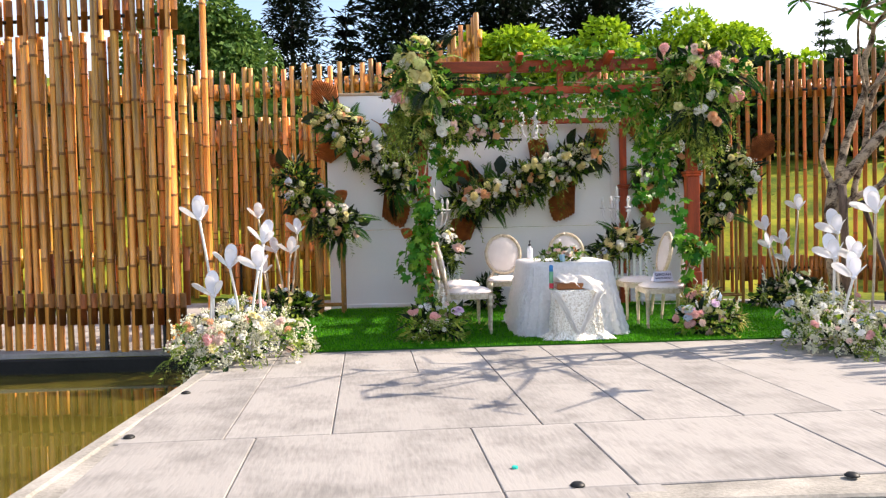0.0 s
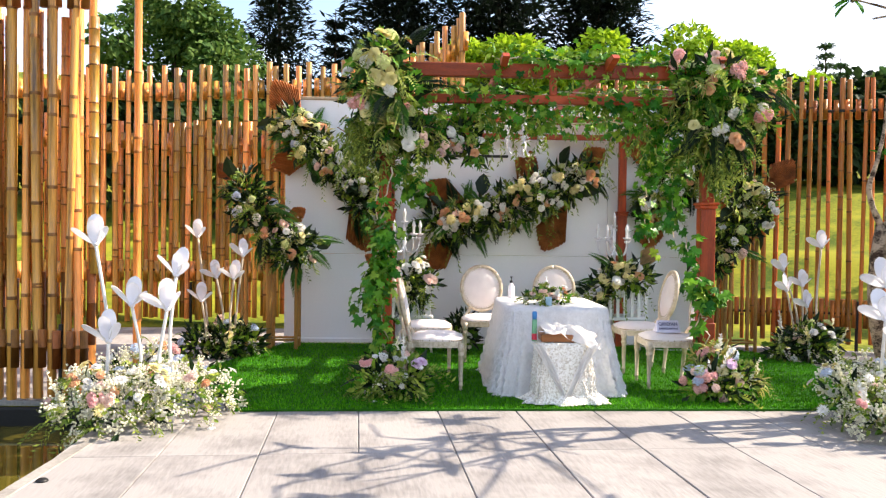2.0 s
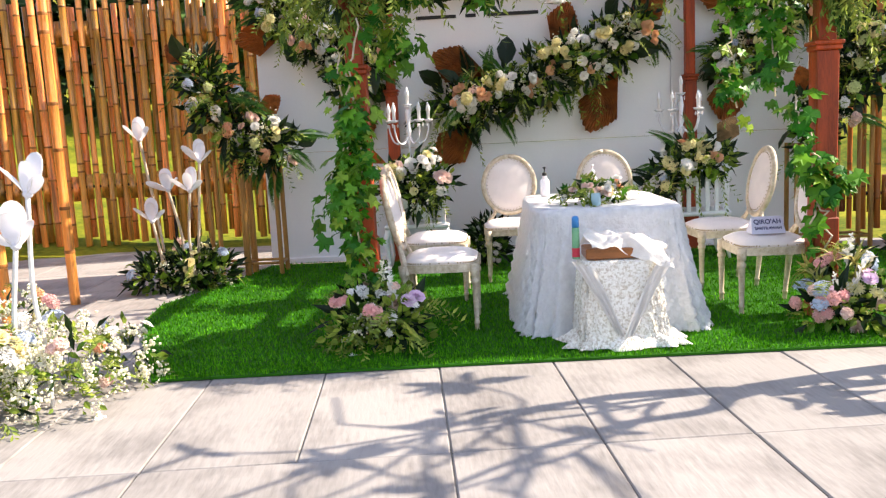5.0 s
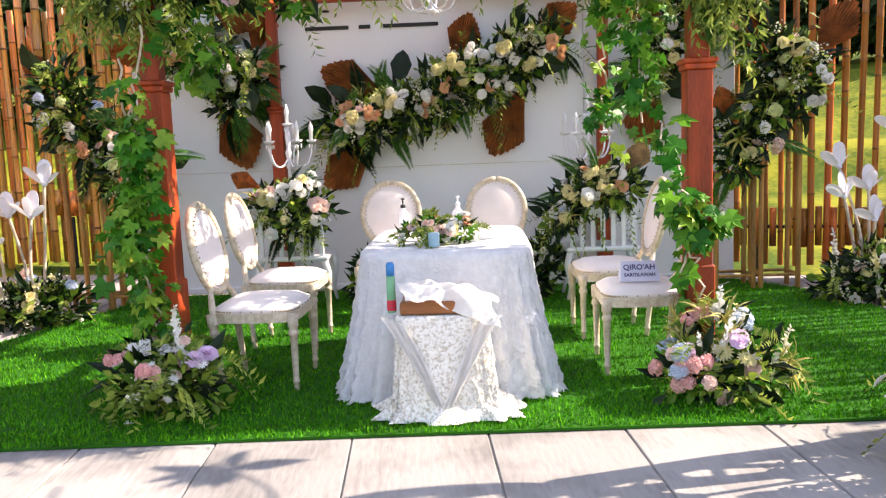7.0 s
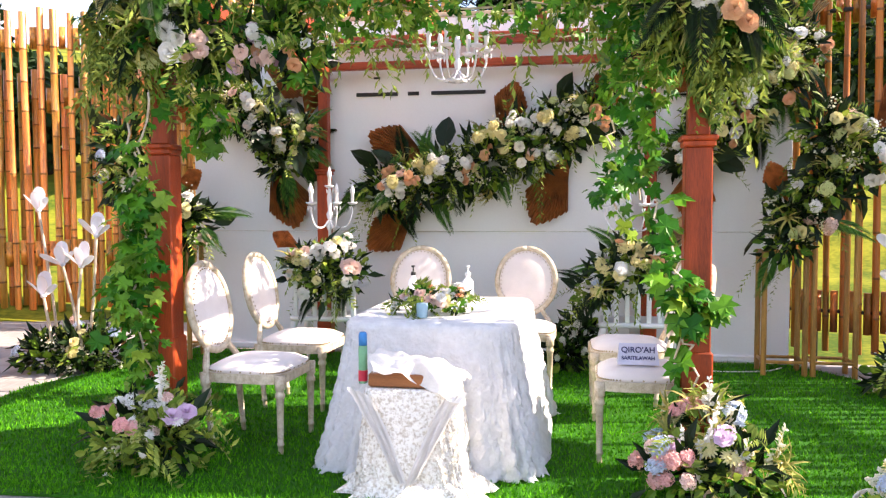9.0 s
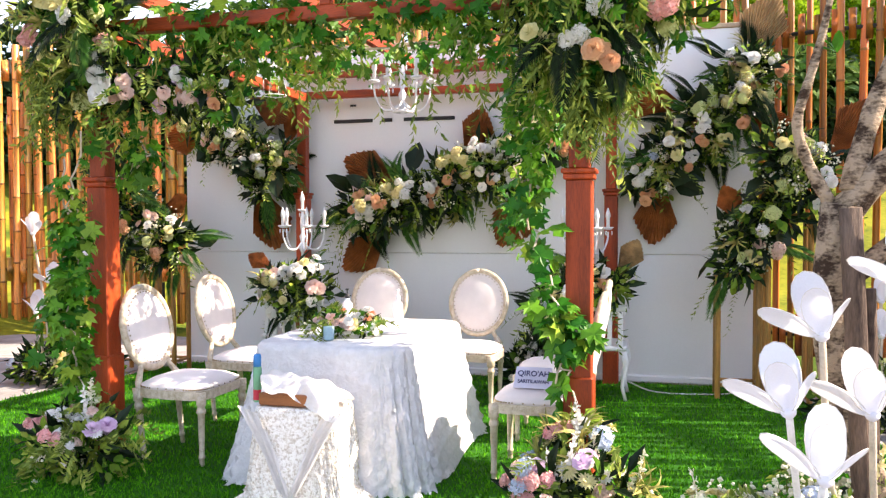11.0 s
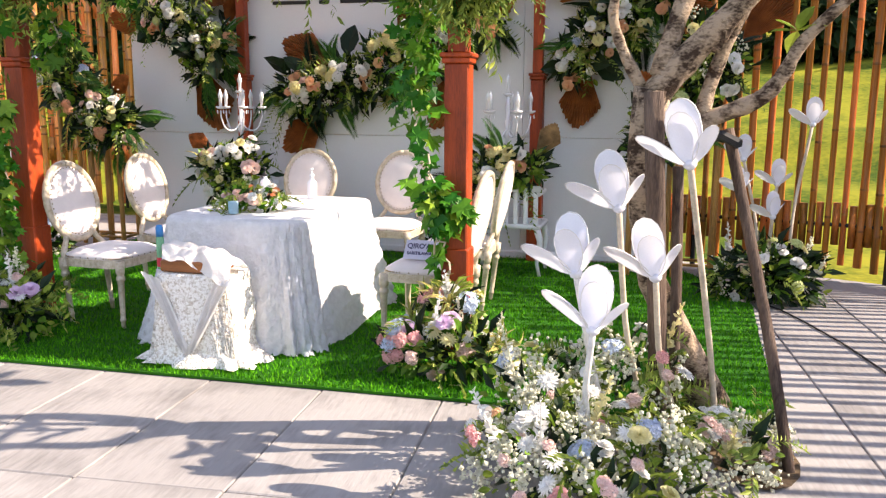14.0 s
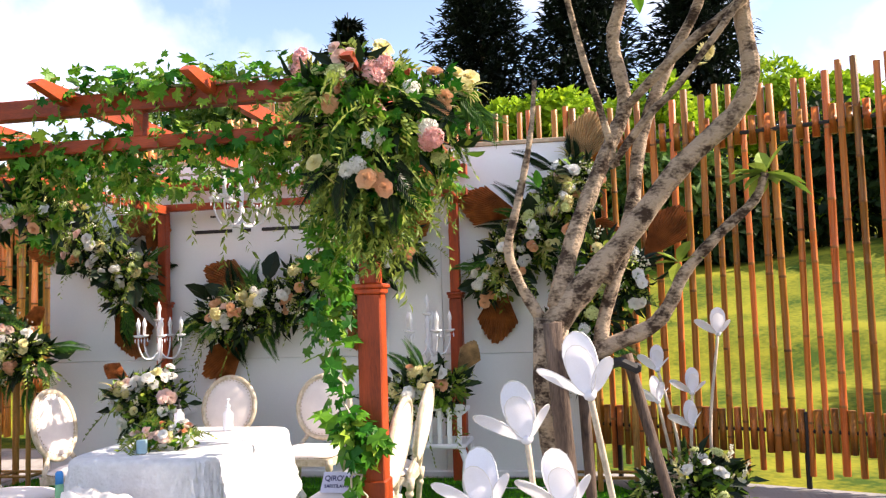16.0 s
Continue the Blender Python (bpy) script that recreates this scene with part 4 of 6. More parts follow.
    for k in range(spikes):
        at, u, r = pick(1, 0.5, 0.7, 0.2)
        m = Mesh()
        top = Vector(at[0]) + Vector((u[0][0] * 0.12, u[0][1] * 0.12, q.uniform(0.18, 0.32)))
        m.tube([at[0], top], [0.006, 0.002], 4)
        n = 34
        tt = np.linspace(0.25, 1, n)
        pts = np.array(at[0]) * (1 - tt[:, None]) + np.array(top) * tt[:, None]
        d = unit(g, n) * 0.9 + np.array([0, 0, 0.5])
        scatter(m, BROAD, pts, d, unit(g, n), 0.05 * (1.15 - 0.75 * tt))
        part("snapdragon", m, PETAL[q.choice(("cream", "white", "ivory"))], b, "tall pale snapdragon spike")
    return b


def vine(label, base, paths, leaves, size, spread, seed, hang=0, hang_len=(0.15, 0.45), light=0.4, name="ivy_vine", hang_way=-1):
    """A leafy climber: twisted stems along paths, with lobed leaves round them, and hanging sprays."""
    b = thing(name, label, "vine", base, "vines on the pergola")
    g = np.random.default_rng(seed)
    q = random.Random(seed)
    lens = []
    for p in paths:
        p = [Vector(c) for c in p]
        lens.append(sum((c - a).length for a, c in zip(p, p[1:])))
        pts = []
        for a, c in zip(p, p[1:]):
            for k in range(6):
                pts.append(tuple(a.lerp(c, k / 6) + Vector((q.uniform(-1, 1), q.uniform(-1, 1), q.uniform(-1, 1))) * spread * 0.25))
        part("stem", Mesh().tube(pts + [tuple(p[-1])], 0.006, 5), STEMTAN, b, "thin brown stem")
    P = []
    for p, ln in zip(paths, lens):
        n = max(1, int(leaves * ln / sum(lens)))
        p = np.array(p, float)
        t = g.uniform(0, len(p) - 1.001, n)
        i = t.astype(int)
        P.append(p[i] + (p[i + 1] - p[i]) * (t - i)[:, None])
    P = np.concatenate(P)
    keep = np.array([noise.noise(Vector(c) * 3.2 + Vector((0, seed, 0))) > -0.12 or q.random() < 0.25 for c in P])
    P = P[keep]
    clump = np.array([0.35 + 0.65 * (noise.noise(Vector(c) * 4.5 + Vector((seed, 0, 0))) * 0.5 + 0.5) for c in P])
    off = unit(g, len(P)) * (g.uniform(0, 1, len(P)) ** 0.6 * spread * clump * 1.6)[:, None]
    P = P + off
    light_mask = g.random(len(P)) < light
    for material, mask, nm in ((G_IVY, ~light_mask, "ivy_foliage"), (G_MID, light_mask, "ivy_foliage")):
        n = int(mask.sum())
        if n:
            m = Mesh()
            u = off[mask] / (np.linalg.norm(off[mask], axis=1, keepdims=True) + 1e-6)
            way = u * 0.6 + unit(g, n) * 0.8 + np.array([0, 0, -0.7])
            scatter(m, IVY, P[mask], way, u + np.array([0, -0.4, 0.7]) + unit(g, n) * 0.5, size * g.uniform(0.55, 1.25, n))
            part(nm, m, material, b, kind="stuff")
    if hang:
        m = Mesh()
        j = g.choice(len(P), hang)
        for c in P[j]:
            ln = q.uniform(*hang_len)
            n = int(ln / 0.02)
            t = np.linspace(0, 1, n)
            pts = c + np.stack([0.04 * np.sin(t * 4 + q.uniform(0, 6)), 0.04 * np.cos(t * 3 + q.uniform(0, 6)), -ln * t], 1)
            d = unit(g, n) * 0.8 + np.array([0, 0, -0.9])
            scatter(m, LANCE, pts, d, unit(g, n), g.uniform(0.035, 0.075, n))
        part("hanging_spray", m, G_FERN, b, "olive hanging sprays of fine leaves", kind="stuff")
    return b


# ---- frangipani tree ----
tree = thing("frangipani_tree", "bare-limbed frangipani tree with grey bark and few leaf tufts", "tree", (2.66, -0.5, 0))
trunk = Mesh().tube([(2.72, -0.42, -0.02), (2.66, -0.55, 0.16), (2.55, -0.75, 0.42), (2.43, -0.86, 0.67), (2.38, -0.9, 0.95), (2.37, -0.95, 1.2), (2.40, -1.0, 1.46)],
                    [0.105, 0.078, 0.064, 0.058, 0.056, 0.060, 0.074], 14)
part("trunk", trunk, BARK, tree, smooth=True)
limbs = [
    ([(2.40, -1.0, 1.42), (2.55, -1.0, 1.60), (2.69, -1.0, 1.75), (2.92, -1.02, 2.03), (3.13, -1.05, 2.22), (3.19, -1.1, 2.36), (3.16, -1.15, 2.6), (3.16, -1.25, 2.75), (3.1, -1.35, 2.88)], [0.085, 0.075, 0.066, 0.06, 0.055, 0.05, 0.045, 0.04, 0.03]),
    ([(2.42, -1.0, 1.5), (2.5, -0.95, 1.78), (2.59, -0.92, 2.0), (2.68, -0.9, 2.2), (2.73, -0.9, 2.34), (2.69, -0.95, 2.58), (2.73, -1.0, 2.74), (2.7, -1.1, 2.88)], [0.06, 0.052, 0.048, 0.046, 0.044, 0.04, 0.036, 0.025]),
    ([(2.61, -1.0, 1.6), (2.73, -0.9, 1.86), (2.79, -0.85, 2.19), (2.92, -0.85, 2.5), (3.04, -0.9, 2.72), (3.08, -0.96, 2.92)], [0.05, 0.044, 0.04, 0.036, 0.03, 0.022]),
    ([(2.72, -0.9, 2.3), (2.95, -1.1, 2.48), (3.17, -1.2, 2.62)], [0.036, 0.034, 0.034]),
    ([(2.68, -1.02, 2.05), (2.63, -1.08, 2.25), (2.57, -1.12, 2.46), (2.50, -1.2, 2.76), (2.45, -1.35, 2.95)], [0.028, 0.026, 0.024, 0.02, 0.014]),
    ([(2.36, -1.0, 1.45), (2.28, -1.02, 1.6), (2.24, -1.04, 1.74), (2.28, -1.05, 1.9), (2.32, -1.05, 2.06), (2.35, -1.04, 2.22), (2.37, -1.02, 2.42)], [0.038, 0.03, 0.028, 0.024, 0.02, 0.016, 0.012]),
    ([(2.66, -1.02, 2.05), (2.8, -1.1, 2.22), (2.93, -1.15, 2.34), (3.18, -1.25, 2.66), (3.25, -1.4, 2.88)], [0.03, 0.028, 0.026, 0.024, 0.016]),
    ([(2.45, -0.95, 1.2), (2.58, -0.95, 1.32), (2.78, -0.98, 1.41), (2.86, -1.0, 1.5), (2.92, -1.02, 1.62), (3.05, -1.05, 1.76), (3.18, -1.08, 1.88), (3.22, -1.1, 1.98)], [0.055, 0.05, 0.046, 0.04, 0.034, 0.03, 0.026, 0.02]),
    ([(2.58, -0.95, 1.32), (2.62, -0.93, 1.5), (2.72, -0.92, 1.75), (2.88, -0.95, 2.02)], [0.045, 0.04, 0.034, 0.028]),
    ([(3.1, -1.35, 2.85), (2.7, -1.8, 2.95), (2.35, -2.2, 3.05)], [0.03, 0.022, 0.012]),
    ([(3.1, -1.35, 2.85), (3.1, -2.0, 3.0), (2.95, -2.6, 3.05)], [0.028, 0.02, 0.01]),
    ([(2.7, -1.1, 2.85), (2.3, -1.25, 2.98), (2.0, -1.2, 3.08)], [0.025, 0.018, 0.01]),
    ([(2.7, -1.1, 2.85), (2.6, -1.6, 3.0), (2.4, -1.8, 3.15)], [0.022, 0.016, 0.01]),
    ([(3.08, -0.96, 2.9), (3.25, -0.7, 3.0), (3.2, -0.4, 3.15)], [0.022, 0.016, 0.01]),
    ([(3.25, -1.4, 2.85), (3.55, -1.8, 2.95), (3.7, -2.3, 3.0)], [0.016, 0.014, 0.01])]
for pts, rad in limbs:
    dense = [tuple(p) for p in curve_path(pts, 4)]
    rr = [rad[min(i // 4, len(rad) - 2)] * (1 - (i % 4) / 4) + rad[min(i // 4 + 1, len(rad) - 1)] * (i % 4) / 4 for i in range(len(dense))]
    rr = [r * (0.68 if dense[0][2] < 2.0 else 0.55) * (1 + 0.08 * math.sin(i * 2.3 + r * 90)) for i, r in enumerate(rr)]
    part("limb", Mesh().tube(dense, rr, 10), BARK, tree, smooth=True)
g = np.random.default_rng(11)
for c, k, s in (((3.22, -1.1, 1.98), 13, 0.17), ((2.9, -1.0, 1.66), 6, 0.13), ((2.37, -1.02, 1.98), 3, 0.12), ((2.35, -2.2, 3.05), 6, 0.2), ((2.95, -2.6, 3.05), 6, 0.17), ((2.45, -1.35, 2.95), 12, 0.22),
                ((2.0, -1.2, 3.08), 5, 0.18), ((2.4, -1.8, 3.15), 6, 0.2), ((3.2, -0.4, 3.15), 16, 0.25), ((3.7, -2.3, 3.0), 14, 0.18), ((3.2, -1.2, 2.72), 6, 0.18), ((2.78, -0.93, 2.85), 6, 0.16)):
    m = Mesh()
    d = unit(g, k) + np.array([0, 0, 0.25])
    scatter(m, (BROAD[0] * np.array([0.75, 1, 1]), BROAD[1]), np.repeat([c], k, 0), d, np.repeat([[0, 0, 1.0]], k, 0), g.uniform(0.7, 1.1, k) * s)
    part("leaf_tuft", m, G_LIME if c[2] < 2.1 and c[0] > 2.8 else G_IVY, tree, "tuft of fresh green leaves")
q = random.Random(21)
ends = [pts[-1] for pts, rad in limbs if pts[-1][2] > 2.8]
for k in range(22):
    a = Vector(q.choice(ends))
    d = Vector((q.uniform(-0.3, 0.9), q.uniform(-0.9, 0.4), q.uniform(0.05, 0.5))).normalized()
    ln = q.uniform(0.4, 0.95)
    bend = Vector((q.uniform(-0.12, 0.12), q.uniform(-0.12, 0.12), 0.06))
    tip = a + d * ln
    part("twig", Mesh().tube([tuple(a - Vector((0, 0, 0.02))), tuple(a + d * ln * 0.5 + bend), tuple(tip)], [0.014, 0.011, 0.008], 6), BARK, tree, smooth=True)
    n = q.choice((0, 0, 3, 5))
    if n:
        scatter(m := Mesh(), (BROAD[0] * np.array([0.75, 1, 1]), BROAD[1]), np.repeat([tuple(tip)], n, 0), unit(g, n) + np.array([0, 0, 0.25]), np.repeat([[0, 0, 1.0]], n, 0), g.uniform(0.12, 0.22, n))
        part("leaf_tuft", m, G_IVY, tree, "tuft of fresh green leaves")
for c in ((3.02, -1.0, 2.5),):
    for k in range(4):
        d = Vector(unit(g, 1)[0])
        piece("mum", bloom("mum", "cream"), tree, tree.matrix_world.inverted() @ Matrix.Translation(Vector(c) + d * 0.05) @ d.to_track_quat("Z", "Y").to_matrix().to_4x4() @ Matrix.Scale(0.035, 4))
for pts, r in (([(2.49, -1.03, 0.0), (2.45, -1.06, 0.7), (2.405, -1.09, 1.44)], 0.037), ([(2.54, -0.92, 0.0), (2.53, -0.9, 0.6), (2.51, -0.9, 1.15)], 0.022), ([(2.98, -1.1, 0.0), (2.87, -1.02, 0.55), (2.69, -0.89, 1.30)], 0.022)):
    m = Mesh().tube([tuple(p) for p in curve_path(pts, 4)], r, 10)
    solid("support_stake", m, STAKE, "weathered wooden stake strapped to the tree", "stake", group="tree stakes", smooth=True, at=pts[0])
solid("strap", Mesh().tube([(2.72, -1.0, 1.25), (2.66, -1.0, 1.28), (2.58, -1.0, 1.27), (2.56, -0.9, 1.25), (2.66, -0.86, 1.27), (2.73, -0.9, 1.25), (2.72, -1.0, 1.25)], 0.02, 6), STRAP,
      "black strap tying a stake to a limb", "strap", at=(2.65, -0.95, 1.25))
m = Mesh().add([(2.86 + 0.17 * math.cos(a), -1.02 + 0.28 * math.sin(a), 0.006) for a in [i * 0.4488 for i in range(14)]], [tuple(range(14))])
solid("planting_soil", m, SOIL, "bare brown soil round the tree's foot", "soil", kind="structure")

# ---- big fabric flowers on stems ----
def lantern_parts():
    def petal(w, h, cup):
        m, v, f = Mesh(), [], []
        for i in range(9):
            s = 0.5 - 0.5 * math.cos(math.pi * (0.02 + 0.965 * i / 8))
            wd = w * (1 - abs(2 * s ** 1.25 - 1) ** 2.3) ** 0.5
            for j in range(5):
                t = j / 2 - 1
                v.append((wd * t, -cup * math.sin(math.pi * s) * (1 - 0.7 * t * t), h * s))
        f = [(5 * i + j, 5 * i + j + 1, 5 * i + j + 6, 5 * i + j + 5) for i in range(8) for j in range(4)]
        m.add(v, f)
        rim = [v[5 * i] for i in range(9)] + [v[5 * i + 4] for i in range(8, -1, -1)]
        return m, rim
    p, rim = petal(0.060, 0.215, 0.022)
    return p.data("petal", LANTERN, True), Mesh().tube(rim, 0.0025, 4).data("petal_rim", WIRE), Mesh().lathe([(-0.03, 0.012), (-0.015, 0.03), (0.0, 0.034), (0.02, 0.022)], 10).data("calyx", LANTERN, True)


PETAL_D, RIM_D, CALYX_D = lantern_parts()


def fabric_flower(head, foot, turn, lean, size, stem_mat, seed):
    q = random.Random(seed)
    t = thing("fabric_flower", "giant white fabric tulip on a tall bent wire stem", "decoration", foot, "giant fabric flowers")
    inv = t.matrix_world.inverted()
    h, f = Vector(head), Vector(foot)
    mid = f.lerp(h, 0.55) + Vector((q.uniform(-0.06, 0.06), q.uniform(-0.04, 0.04), 0))
    path = [tuple(p) for p in curve_path([tuple(f), tuple(f.lerp(mid, 0.5) + Vector((q.uniform(-0.03, 0.03), 0, 0))), tuple(mid), tuple(h)], 5)]
    part("stem", Mesh().tube(path, 0.012, 7), stem_mat, t, "wrapped wire stem", True)
    top = Matrix.Translation(h) @ Matrix.Rotation(radians(turn * 0.45), 4, "Z") @ Matrix.Rotation(radians(lean), 4, "Y")
    piece("calyx", CALYX_D, t, inv @ top @ Matrix.Scale(0.72, 4))
    for a, open_, s, twist, wide in ((2, 4, 1.05, 0, 0.98), (174, 10, 0.84, 0, 0.98), (84, 54, 0.98, 40, 0.85), (-96, 38, 0.68, -30, 0.85)):
        pm = inv @ top @ Matrix.Rotation(radians(a + q.uniform(-12, 12)), 4, "Z") @ Matrix.Translation((0, 0.015, 0)) @ Matrix.Rotation(radians(-open_ + q.uniform(-8, 8)), 4, "X") @ Matrix.Rotation(radians(twist), 4, "Z") @ Matrix.Diagonal((0.92 * s * size * wide, 0.92 * s * size, 0.92 * s * size, 1))
        p = piece("petal", PETAL_D, t, pm)
        piece("petal_rim", RIM_D, p, Matrix())
    return t


for i, (h, ft, turn, lean, size, sm) in enumerate((
        ((-3.33, -1.3, 1.26), (-3.28, -1.2, 0.0), 10, -4, 1.0, WIRE), ((-2.79, -1.25, 1.05), (-2.82, -1.2, 0.0), -30, 14, 0.95, WIRE), ((-3.08, -1.3, 0.84), (-3.1, -1.25, 0.0), 15, 6, 0.95, WIRE),
        ((-2.82, -1.35, 0.82), (-2.9, -1.3, 0.0), 50, 0, 1.0, WIRE), ((-3.2, -1.4, 0.60), (-3.16, -1.3, 0.0), -10, -10, 1.05, WIRE),
        ((-3.46, 1.8, 1.30), (-3.36, 1.85, 0.0), 0, 0, 0.9, STEMTAN), ((-3.26, 1.8, 0.87), (-3.2, 1.85, 0.0), 40, -8, 0.9, STEMTAN), ((-3.06, 1.75, 0.86), (-3.1, 1.8, 0.0), 0, 4, 0.95, STEMTAN),
        ((-2.99, 1.85, 1.10), (-3.05, 1.85, 0.0), 70, 8, 0.9, STEMTAN), ((-3.4, 1.75, 0.62), (-3.3, 1.8, 0.0), 20, 0, 0.95, STEMTAN),
        ((2.54, -1.4, 1.195), (2.72, -0.95, 0.0), -30, -14, 1.08, STEMTAN), ((2.30, -1.21, 1.015), (2.40, -1.05, 0.0), 10, -14, 1.05, STEMTAN), ((2.17, -1.42, 0.80), (2.3, -1.15, 0.0), 0, -12, 1.05, WIRE),
        ((2.445, -1.26, 0.77), (2.58, -1.1, 0.0), 25, -10, 1.05, STEMTAN), ((2.25, -1.58, 0.64), (2.3, -1.4, 0.0), 0, 4, 1.05, WIRE),
        ((3.02, 2.15, 1.0), (3.12, 1.95, 0.0), 30, 0, 0.9, STEMTAN), ((3.27, 2.2, 0.82), (3.22, 1.95, 0.0), 10, 4, 0.9, STEMTAN), ((3.23, 2.0, 0.60), (3.2, 1.9, 0.0), 60, 0, 0.9, STEMTAN),
        ((3.48, 2.2, 1.26), (3.36, 1.95, 0.0), 0, 2, 0.95, STEMTAN), ((3.0, 2.0, 0.78), (3.1, 1.9, 0.0), 80, 0, 0.9, STEMTAN))):
    fabric_flower(h, ft, turn, lean, size, sm, i)

# ---- flower beds at the corners ----
MIX_BED = [("hydrangea", "blue", 5, 0.7), ("hydrangea", "white", 5, 0.7), ("carnation", "pink", 6, 0.55), ("carnation", "peach", 6, 0.55), ("carnation", "blush", 8, 0.55), ("rose", "white", 8, 0.7), ("mum", "white", 7, 0.9), ("mum", "cream", 4, 0.9), ("rose", "cream", 5, 1.0)]
bouquet("low bed of gypsophila and pink carnations beside the pond", (-2.95, -1.2, 0.0),
        [(-3.32, -1.42, 0.12, 0.28), (-3.0, -1.5, 0.14, 0.30), (-2.7, -1.25, 0.16, 0.30), (-2.62, -0.8, 0.12, 0.22), (-3.1, -0.95, 0.22, 0.32), (-3.4, -1.05, 0.16, 0.26)], (0, -0.35, 0.7), 150, MIX_BED, 31, reach=0.75,
        gyps=4000, fern=1300, spikes=9, lime=300)
bouquet("full bed of gypsophila and white daisies round the tree", (2.4, -1.3, 0.0),
        [(2.1, -1.6, 0.1, 0.26), (2.05, -1.2, 0.16, 0.28), (2.3, -1.05, 0.2, 0.3), (2.45, -1.5, 0.1, 0.26), (2.72, -1.25, 0.06, 0.2), (2.86, -0.95, 0.05, 0.14), (2.3, -1.8, 0.08, 0.22)], (0, -0.3, 0.75), 170,
        [("mum", "white", 20, 0.7), ("carnation", "pink", 6, 0.42), ("carnation", "blush", 14, 0.42), ("carnation", "peach", 5, 0.4), ("hydrangea", "blue", 4, 0.7), ("hydrangea", "white", 5, 0.7), ("rose", "cream", 8, 0.8), ("rose", "white", 10, 0.7)], 32, reach=0.75,
        gyps=4600, fern=1700, spikes=9, lime=420)
bouquet("small bed of dark greens with pale blooms on the walkway", (-3.25, 1.85, 0.0),
        [(-3.45, 1.85, 0.1, 0.24), (-3.15, 1.9, 0.14, 0.26), (-2.95, 1.95, 0.12, 0.22)], (0, -0.4, 0.6), 420,
        [("carnation", "blush", 4, 0.8), ("hydrangea", "blue", 2, 0.7), ("rose", "cream", 4, 0.9), ("mum", "cream", 3, 0.8)], 33, gyps=300, fern=160, lime=60)
bouquet("small bed of greens with cream snapdragons by the fence", (3.2, 1.9, 0.0),
        [(2.98, 1.95, 0.12, 0.22), (3.22, 1.9, 0.18, 0.28), (3.42, 1.95, 0.14, 0.22)], (0, -0.4, 0.6), 420,
        [("carnation", "blush", 4, 0.8), ("hydrangea", "lime", 2, 0.7), ("rose", "white", 6, 0.9), ("mum", "cream", 4, 0.8)], 34, gyps=500, fern=160, lime=160, spikes=9)

# ---- bouquets at the feet of the front posts ----
bouquet("round bouquet of pink carnations and lime hydrangea at a post", (-1.33, -0.3, 0.0),
        [(-1.42, -0.32, 0.13, 0.22), (-1.2, -0.36, 0.14, 0.22), (-1.33, -0.2, 0.22, 0.18)], (0, -0.6, 0.5), 130,
        [("carnation", "pink", 5, 0.6), ("carnation", "blush", 9, 0.6), ("hydrangea", "lime", 2, 0.95), ("hydrangea", "white", 2, 0.8), ("rose", "lilac", 2, 1.2), ("mum", "white", 8, 0.6)], 35, fern=700, lime=340, gyps=260, spikes=2)
bouquet("bouquet of pink roses, blue hydrangea and striped leaves at a post", (1.42, -0.32, 0.0),
        [(1.28, -0.36, 0.13, 0.19), (1.48, -0.38, 0.14, 0.2), (1.42, -0.22, 0.26, 0.19), (1.6, -0.3, 0.13, 0.15)], (0, -0.6, 0.5), 110,
        [("carnation", "pink", 8, 0.62), ("carnation", "blush", 5, 0.62), ("rose", "lilac", 2, 1.0), ("rose", "blush", 3, 1.1), ("hydrangea", "blue", 3, 0.85), ("mum", "cream", 5, 0.9), ("mum", "white", 4, 0.8), ("rose", "white", 4, 1.0)], 36, striped=15, fern=260, lime=160, spikes=6)

# ---- wall flowers ----
WALLMIX = [("rose", "white", 19, 1.05), ("hydrangea", "white", 3, 0.75), ("rose", "peach", 12, 0.98), ("rose", "blush", 5, 0.85), ("carnation", "cream", 10, 0.82), ("rose", "cream", 8, 0.95), ("hydrangea", "lime", 8, 0.7), ("carnation", "white", 8, 0.6), ("hydrangea", "blue", 1, 0.7)]
N = (0, -1, 0.15)
bouquet("long wall spray of white and peach roses with palm fans", (-2.25, 2.95, 2.1),
        [(-2.62, 2.88, 2.62, 0.25), (-2.42, 2.86, 2.42, 0.27), (-2.15, 2.87, 2.2, 0.25), (-1.92, 2.88, 1.98, 0.23), (-1.82, 2.9, 1.72, 0.2), (-1.68, 2.9, 1.92, 0.23)], N, 680, WALLMIX, 41, palms=26, striped=9,
        fans=(((-2.52, 2.98, 2.62), (-0.28, 0, 0.44), 0.6, False), ((-2.36, 2.97, 2.27), (-0.47, 0, -0.08), 0.5, False), ((-2.0, 2.97, 2.57), (0.28, 0, -0.17), 0.42, False), ((-1.93, 2.97, 1.76), (0.18, 0, -0.53), 0.6, False), ((-1.62, 2.97, 2.1), (0.3, 0, 1), 0.42, False)),
        gyps=1000, fern=520, lime=420, rubber=20)
